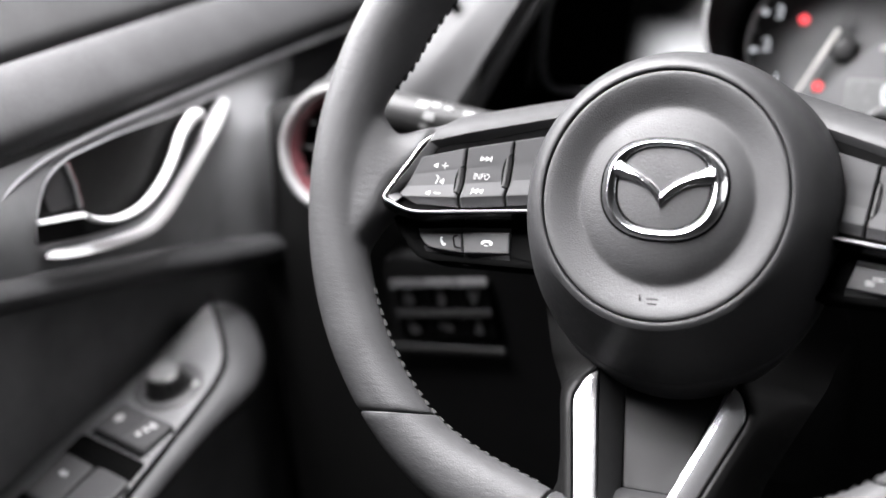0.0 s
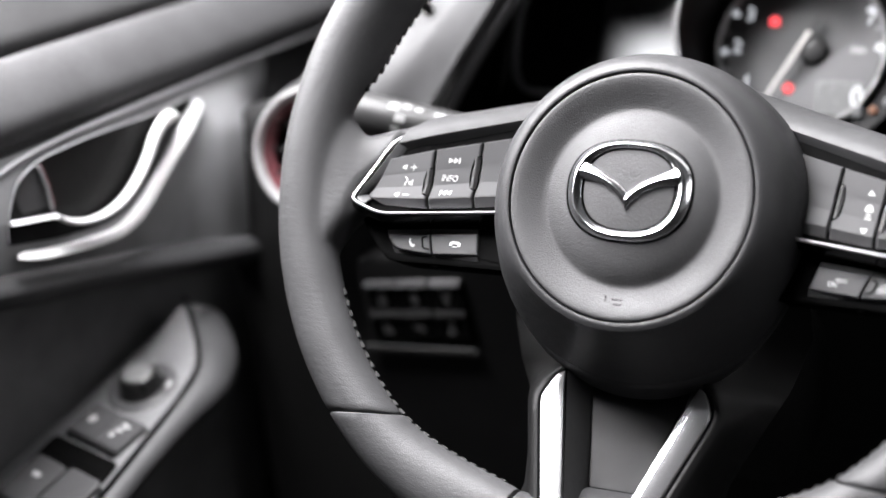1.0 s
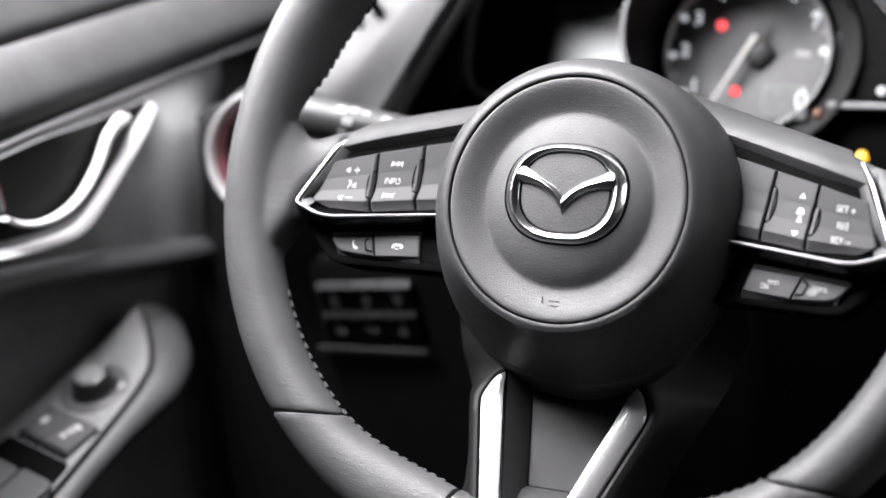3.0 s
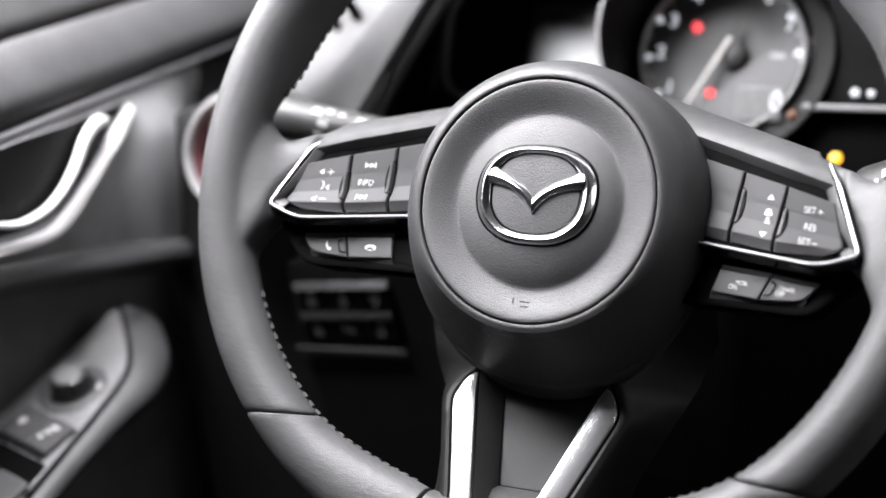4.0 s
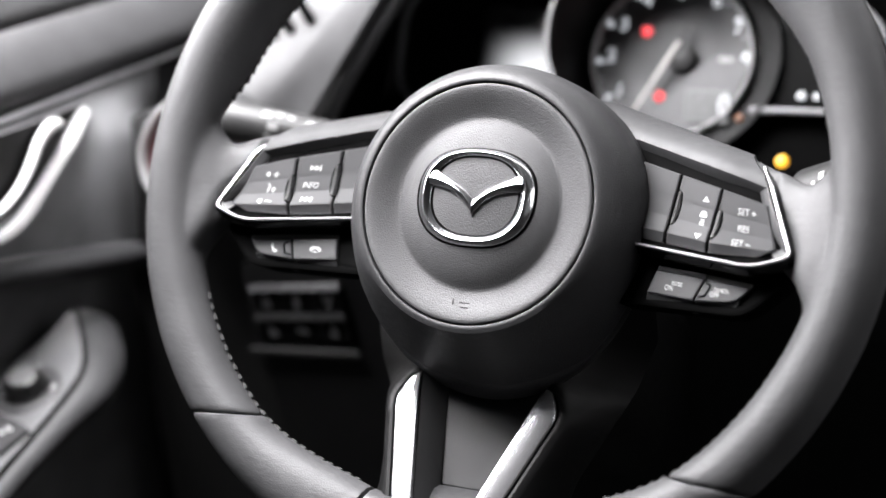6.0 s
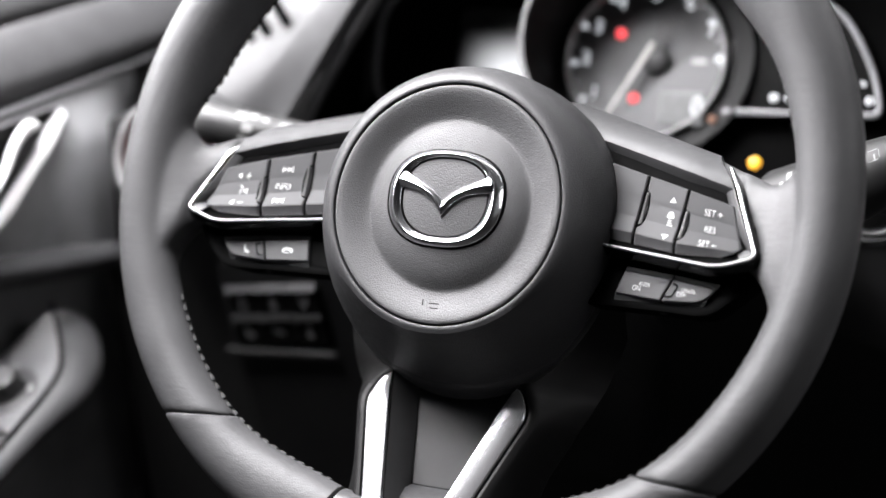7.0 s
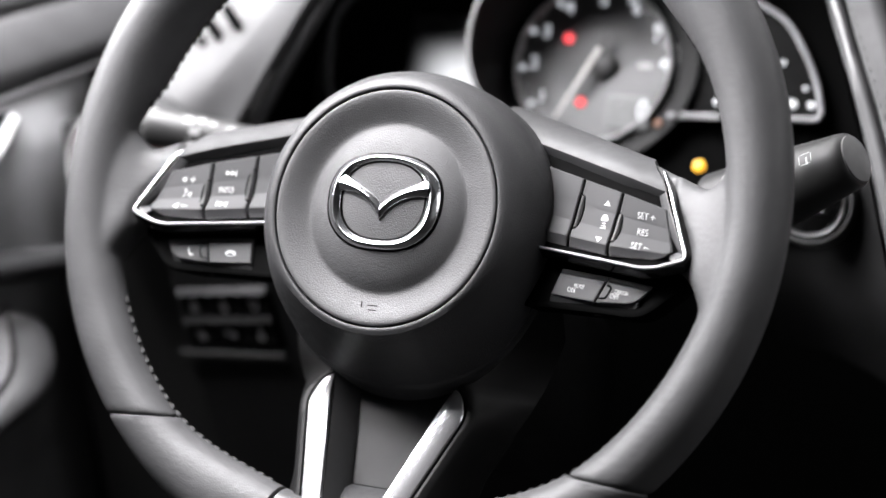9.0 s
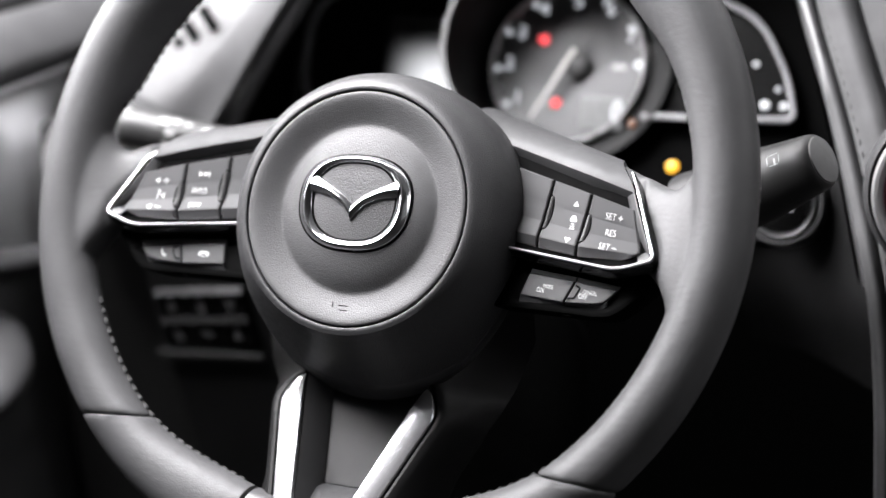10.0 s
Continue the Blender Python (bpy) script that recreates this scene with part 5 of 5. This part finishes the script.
def door_pt(x0):
    return lambda y, z, h: (x0 + h, y, z)


# no hollow here: the plate's black paints the shade of the recess
part("handle_cup", slab([(p.x, p.y) for p in cup], door_pt(-0.3290), 0.012, 0.001), ARM, door, "flat black plate in place of the shaded handle recess")
surround = [Vector((-0.3262, *spline(((0.1300, 0.7085), (0.1149, 0.6962), (0.0968, 0.6838), (0.0822, 0.6738), (0.0675, 0.6634), (0.0540, 0.6566), (0.0390, 0.6536), (0.0183, 0.6548), (-0.0035, 0.6576), (-0.0242, 0.6612), (-0.0455, 0.6664)), k / 60))) for k in range(61)]
part("handle_surround", sweep(surround, [(p[0], p[1]) for p in rounded([Vector(p) for p in ((-0.0040, -0.006), (-0.0040, 0.0020), (-0.0028, 0.0030), (0.0042, -0.0006), (0.0046, -0.006))], 0.0008, 3)],
                              (1, 0, 0), scale=lambda t: lerp(0.86, 0.62, smooth01(t / 0.6)) * (1 - 0.5 * smooth01((t - 0.95) / 0.05)) * (0.55 + 0.45 * min(1, t * 12))), HANDLE, door, "bright satin chrome handle surround")
top_rim = [Vector((-0.3278, *spline(((-0.0500, 0.6750), (-0.0486, 0.6850), (-0.0416, 0.6996), (-0.0334, 0.7071), (-0.0181, 0.7118), (-0.0012, 0.7128), (0.0252, 0.7136), (0.0742, 0.7126), (0.1285, 0.7132)), k / 48))) for k in range(49)]
part("handle_upper_rim", sweep(top_rim, oval(0.0006, 0.0009, 8), (1, 0, 0), scale=lambda t: lerp(0.4, 1.0, smooth01(t * 2.5))), INLAY, door)


def lever(u, v):
    pts = [(0.1010, 0.7068), (0.0930, 0.7082), (0.0857, 0.7067), (0.0760, 0.7010), (0.0682, 0.6930), (0.0594, 0.6850), (0.0484, 0.6776), (0.0354, 0.6720), (0.0211, 0.6698), (0.0078, 0.6705), (-0.0046, 0.6740), (-0.0123, 0.6783)]
    p, q = spline(pts, max(0.0, v - 0.01)), spline(pts, min(1.0, v + 0.01))
    way = Vector((q[0] - p[0], q[1] - p[1])).normalized()
    mid_y, mid_z = spline(pts, v)
    w = along(v, ((0.0, 0.0020), (0.08, 0.0040), (0.22, 0.0034), (0.45, 0.0025), (0.75, 0.0019), (1.0, 0.0014)))
    a = 2 * math.pi * u
    return -0.3245 + 0.0030 * math.cos(a) + 0.003 * math.sin(math.pi * v), mid_y - way.y * w * math.sin(a), mid_z + way.x * w * math.sin(a)


lever_ob = part("lever", grid(lever, 14, 60, True), HANDLE, door, "satin chrome door release lever")
part("lever_bar", sweep([Vector((-0.3255, -0.0120, 0.6793)), Vector((-0.3255, -0.0302, 0.6826)), Vector((-0.3260, -0.0480, 0.6856))], [(p.x, p.y) for p in rounded([(-0.0010, -0.003), (-0.0010, 0.0016), (0.0009, 0.0004), (0.0011, -0.003)], 0.0004, 3)], (1, 0, 0)), HANDLE, lever_ob)
part("lever_web", strip([[(-0.3278, 0.1010, 0.7060), (-0.3275, 0.0800, 0.6985), (-0.3275, 0.0650, 0.6860), (-0.3280, 0.0520, 0.6760)], [(-0.3268, 0.1090, 0.7020), (-0.3272, 0.0965, 0.6905), (-0.3275, 0.0800, 0.6790), (-0.3282, 0.0600, 0.6685)]], 10), ROCKER, door, "dark grip behind the lever")
part("recess_plate", slab([(p.x, p.y) for p in rounded([(-0.0325, 0.7055), (-0.0215, 0.7100), (-0.0150, 0.6852), (-0.0362, 0.6872), (-0.0400, 0.6968)], 0.003, 3)], door_pt(-0.3282), 0.001, 0.0004), SATIN, door, "grey plate at the back of the recess")
tab = part("lock_tab", sweep([Vector((-0.3265, -0.0215, 0.7094)), Vector((-0.3255, -0.0180, 0.6965)), Vector((-0.3265, -0.0150, 0.6838))], oval(0.0011, 0.0012, 8), (1, 0, 0)), INLAY, door, "slim lock tab with a red edge")
part("tab_edge", sweep([Vector((-0.3265, -0.0196, 0.7094)), Vector((-0.3255, -0.0160, 0.6965)), Vector((-0.3265, -0.0131, 0.6838))], oval(0.0010, 0.0009, 8), (1, 0, 0)), RED_TINT, tab, "red edge of the tab")


# padded ledge below the inlay, sloping forward
def ledge_pad(u, v):
    y = lerp(-0.40, 0.230, v)
    zt = inlay_foot(y) + 0.0008
    prof = [(-0.338, 0.001), (-0.3330, -0.003), (-0.3285, -0.008), (-0.3280, -0.013), (-0.3320, -0.018), (-0.340, -0.022), (-0.352, -0.025)]
    x, dz = spline(prof, u)
    return x + 0.011 * smooth01((y - 0.03) / 0.10) * smooth01(u * 4), y, zt + dz


part("ledge_pad", grid(ledge_pad, 30, 60), DOOR_SKIN, door, "soft padded ledge")
part("fabric_panel", strip([[(-0.354, -0.95, 0.80), (-0.354, -0.3, 0.690), (-0.354, 0.1, 0.614), (-0.354, 0.30, 0.573)], [(-0.372, -0.95, 0.62), (-0.372, -0.3, 0.60), (-0.368, 0.1, 0.57), (-0.360, 0.30, 0.54)],
                            [(-0.385, -0.95, 0.30), (-0.385, -0.3, 0.30), (-0.385, 0.1, 0.30), (-0.385, 0.30, 0.30)]], 14), FABRIC, door, "dark fabric door panel")
# edge blackened so that it stays in the painted shade
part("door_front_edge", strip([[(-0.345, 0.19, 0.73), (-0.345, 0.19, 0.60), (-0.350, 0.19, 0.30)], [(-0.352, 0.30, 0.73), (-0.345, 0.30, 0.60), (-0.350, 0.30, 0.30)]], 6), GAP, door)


# armrest with its switch plate; the plate lies on a plane that rises towards the front
def arm_z(y):
    return 0.548 + 0.32 * (y - 0.01)


GROOVE = rounded([(-0.3440, 0.1165), (-0.3000, 0.0675), (-0.2938, 0.0420), (-0.2945, -0.030), (-0.2990, -0.330)], [0, 0.03, 0.03, 0.05, 0], 12, closed=False)


def armrest_roll():
    """The padded roll that runs outside the plate's groove and falls away to the side."""
    pts = [Vector((p.x, p.y)) for p in GROOVE]
    fine = []
    for p, q in zip(pts, pts[1:]):
        n = max(1, int((q - p).length / 0.006))
        fine += [p.lerp(q, k / n) for k in range(n)]
    fine.append(pts[-1])
    turns = [math.atan2(q.y - p.y, q.x - p.x) for p, q in zip(fine, fine[1:])] + [math.atan2(fine[-1].y - fine[-2].y, fine[-1].x - fine[-2].x)]
    for _ in range(9):
        turns = [(turns[max(0, i - 1)] + t + turns[min(len(turns) - 1, i + 1)]) / 3 for i, t in enumerate(turns)]
    section = [(-0.35, -0.10), (-0.10, -0.04), (0.0, 0.0)] + [(math.sin(k * math.pi / 24), 0.88 * (math.cos(k * math.pi / 24) - 1)) for k in range(1, 13)]
    section += [(0.95, -1.12), (0.80, -1.35), (0.50, -1.62), (0.0, -1.95), (-0.7, -2.4), (-1.4, -2.9)]
    way, last = 0.0, fine[0]

    def width(d):
        return along(d, ((0.0, 0.021), (0.015, 0.0260), (0.032, 0.0275), (0.050, 0.0230), (0.070, 0.0175), (0.10, 0.0112), (0.14, 0.0095), (0.5, 0.0090)))
    rows = []
    for p, t in zip(fine, turns):
        way += (p - last).length
        last = p
        w = sum(width(way + 0.005 * k) for k in range(-4, 5)) / 9
        out = Vector((-math.sin(t), math.cos(t)))
        rows.append([(p.x + out.x * d * w, p.y + out.y * d * w, arm_z(p.y + out.y * max(0.0, d) * w * 0.5) + 0.0014 + h * w - 0.005 * max(0.0, 1 - way / 0.018) ** 2) for d, h in section])
    nose = [(fine[0].x - 0.006 * math.cos(turns[0]) + 0.45 * (x - fine[0].x), fine[0].y - 0.010 * math.sin(turns[0]) + 0.45 * (y - fine[0].y), z - 0.016) for x, y, z in rows[0]]
    rows = [nose] + rows
    n = len(section)
    faces = [(i * n + k, i * n + k + 1, (i + 1) * n + k + 1, (i + 1) * n + k) for i in range(len(rows) - 1) for k in range(n - 1)]
    return [Vector(p) for r in rows for p in r], faces


plate = rounded([(-0.3392, 0.1098), (-0.3015, 0.0670), (-0.2953, 0.0420), (-0.2960, -0.030), (-0.3005, -0.30), (-0.400, -0.30), (-0.3690, -0.042), (-0.3530, 0.0200), (-0.3440, 0.0700)],
                [0.007, 0.03, 0.03, 0.05, 0.01, 0.01, 0.03, 0.03, 0.03], 8)
part("armrest", armrest_roll(), ARM_SKIN, door, "soft dark grey armrest")
part("armrest_base", slab([(p.x, p.y) for p in plate], lambda x, y, h: (x, y, arm_z(y) - 0.0022 + h), 0.010, 0.001), ARM_SKIN, door)
plate_ob = part("switch_plate", slab([(p.x, p.y) for p in plate], lambda x, y, h: (x, y, arm_z(y) + 0.0035 + h), 0.006, 0.0012), PLATE, door, "grey switch plate on the armrest")
groove_path = [Vector((p.x, p.y, arm_z(p.y) + 0.0016)) for p in GROOVE]
part("plate_gap", sweep(groove_path, oval(0.0017, 0.0012, 8), (0, 0, 1)), GAP, door)


def on_plate(x0, y0, turn=0.0):
    c, n = math.cos(turn), math.sin(turn)
    return lambda u, v, h: (x0 + c * u - n * v, y0 + n * u + c * v, arm_z(y0 + n * u + c * v) + 0.0036 + h)


base_n = Vector((0, -0.32, 1)).normalized()
turn_up = base_n.to_track_quat("Y", "Z").to_matrix().to_4x4()
knob_m = Matrix.Translation((-0.3208, 0.0348, arm_z(0.0348) + 0.0036)) @ turn_up
knob = part("mirror_knob", moved(lathe([(0.0150, 0.0006), (0.0136, 0.0016), (0.0128, 0.0040), (0.0118, 0.0090), (0.0111, 0.0110), (0.0100, 0.0120), (0.0090, 0.0122)], 48), knob_m), KNOB, plate_ob, "gloss black mirror adjuster knob")
part("knob_dial", moved(lathe([(0.0210, -0.001), (0.0210, 0.0010), (0.0202, 0.0014), (0.0150, 0.0008), (0.0120, 0.0006)], 48), knob_m), SATIN, knob, "dark round dial under the knob")
# lighter colour paints the light that falls on the knob's top
part("knob_top", moved(lathe([(0.0091, 0.0121), (0.0086, 0.0126), (0.0060, 0.0124), (0.0001, 0.0123)], 40), knob_m), CAP, knob, "knob top painted lighter for the light on it")
for dx, dy, ru, rv in ((-0.0166, 0.0040, 0.0021, 0.0056), (0.0158, 0.0045, 0.0018, 0.0022), (-0.0060, 0.0185, 0.0018, 0.0024)):
    part("knob_print", slab([(ru * math.cos(a * 0.524), rv * math.sin(a * 0.524)) for a in range(12)], lambda u, v, h, q=on_plate(-0.3208 + dx, 0.0348 + dy): q(u, v, h + 0.0016), 0.0022, 0.0003), PRINT, knob)
tilt = -0.255
for k, (x0, y0) in enumerate(((-0.3316, 0.0011), (-0.3100, -0.0045))):
    part("button_gap", slab([(p.x, p.y) for p in rounded([(-0.0116, -0.0142), (0.0116, -0.0142), (0.0116, 0.0122), (-0.0116, 0.0122)], 0.002, 4)], lambda u, v, h, q=on_plate(x0, y0, tilt): q(u, v, h + 0.0006), 0.002, 0.0003), GAP, plate_ob)
    b = part("lock_button", slab([(p.x, p.y) for p in rounded([(-0.0108, -0.0114), (0.0108, -0.0114), (0.0108, 0.0114), (-0.0108, 0.0114)], 0.002, 4)], lambda u, v, h, q=on_plate(x0, y0, tilt): q(u, v, h + 0.0036), 0.006, 0.0012), BUTTON, plate_ob, "dark square push button")
    on_b = lambda u, v, h, q=on_plate(x0, y0, tilt): q(u, v, h + 0.0037)
    if k == 0:
        part("button_symbol", flat([(-0.001 + 0.0029 * math.cos(w * 0.524), 0.0029 * math.sin(w * 0.524)) for w in range(12)], on_b), PRINT, b, smooth=False)
    else:
        part("button_symbol", join(rect(0.001, 0.0046, 0.0060, 0.0026, on_b), rect(-0.0005, 0.0006, 0.0050, 0.0022, on_b), rect(-0.002, -0.0038, 0.0034, 0.0030, on_b)), PRINT_DIM, b, smooth=False)
# thin slab on the plate; its black paints the shade of the well
well = rounded([(-0.3508, -0.0098), (-0.2972, -0.0232), (-0.2992, -0.090), (-0.3600, -0.080)], 0.004, 4)
part("switch_well", slab([(p.x, p.y) for p in well], lambda x, y, h: (x, y, arm_z(y) + 0.0040 + h), 0.002, 0.0003), GAP, plate_ob, "flat black slab in place of the shaded window switch recess")
for x0 in (-0.3390, -0.3115):
    w = part("window_switch", slab([(p.x, p.y) for p in rounded([(-0.0130, -0.0170), (0.0130, -0.0170), (0.0130, 0.0140), (-0.0130, 0.0140)], 0.003, 4)], lambda u, v, h, q=on_plate(x0, -0.0460 - 0.20 * (x0 + 0.339), tilt): q(u, v, h + 0.0030 + 0.12 * max(0, v)), 0.008, 0.0018), BUTTON, plate_ob, "dark window switch")
    if x0 < -0.33:
        part("switch_symbol", rect(0, 0.002, 0.0060, 0.0030, lambda u, v, h, q=on_plate(x0, -0.0460 - 0.20 * (x0 + 0.339), tilt): q(u, v, h + 0.0035 + 0.12 * max(0, v))), PRINT_DIM, w, smooth=False)

# ---- the rest of the cabin: closes the place round the camera ----
tagged(part("floor", box((0.36, -0.6, 0.145), (1.6, 2.6, 0.03), r=0), CARPET), "black carpeted cabin floor", "floor", kind="structure")
tagged(part("ceiling", box((0.36, -1.035, 1.38), (1.6, 1.53, 0.03), r=0), LINING), "dark cloth headlining", "ceiling", kind="structure")
tagged(part("wall_back", box((0.36, -1.80, 0.75), (1.6, 0.04, 1.3), r=0), LINING), "dark rear of the cabin", "wall", kind="structure")
tagged(part("wall_left", box((-0.500, -0.55, 0.46), (0.05, 2.5, 0.62), r=0), LINING), "outer shell of the driver's side", "wall", kind="structure")
tagged(part("wall_left_rear", box((-0.500, -1.30, 1.05), (0.05, 1.0, 0.6), r=0), LINING), "dark pillar behind the driver's window", "wall", kind="structure")
tagged(part("wall_right", box((1.16, -0.55, 0.46), (0.05, 2.5, 0.62), r=0), LINING), "passenger's side of the cabin", "wall", kind="structure")
tagged(part("wall_right_rear", box((1.16, -1.30, 1.05), (0.05, 1.0, 0.6), r=0), LINING), "dark pillar behind the passenger's window", "wall", kind="structure")
tagged(part("wall_front", box((0.36, 0.62, 0.48), (1.6, 0.04, 0.66), r=0), LINING), "bulkhead behind the dashboard", "wall", kind="structure")
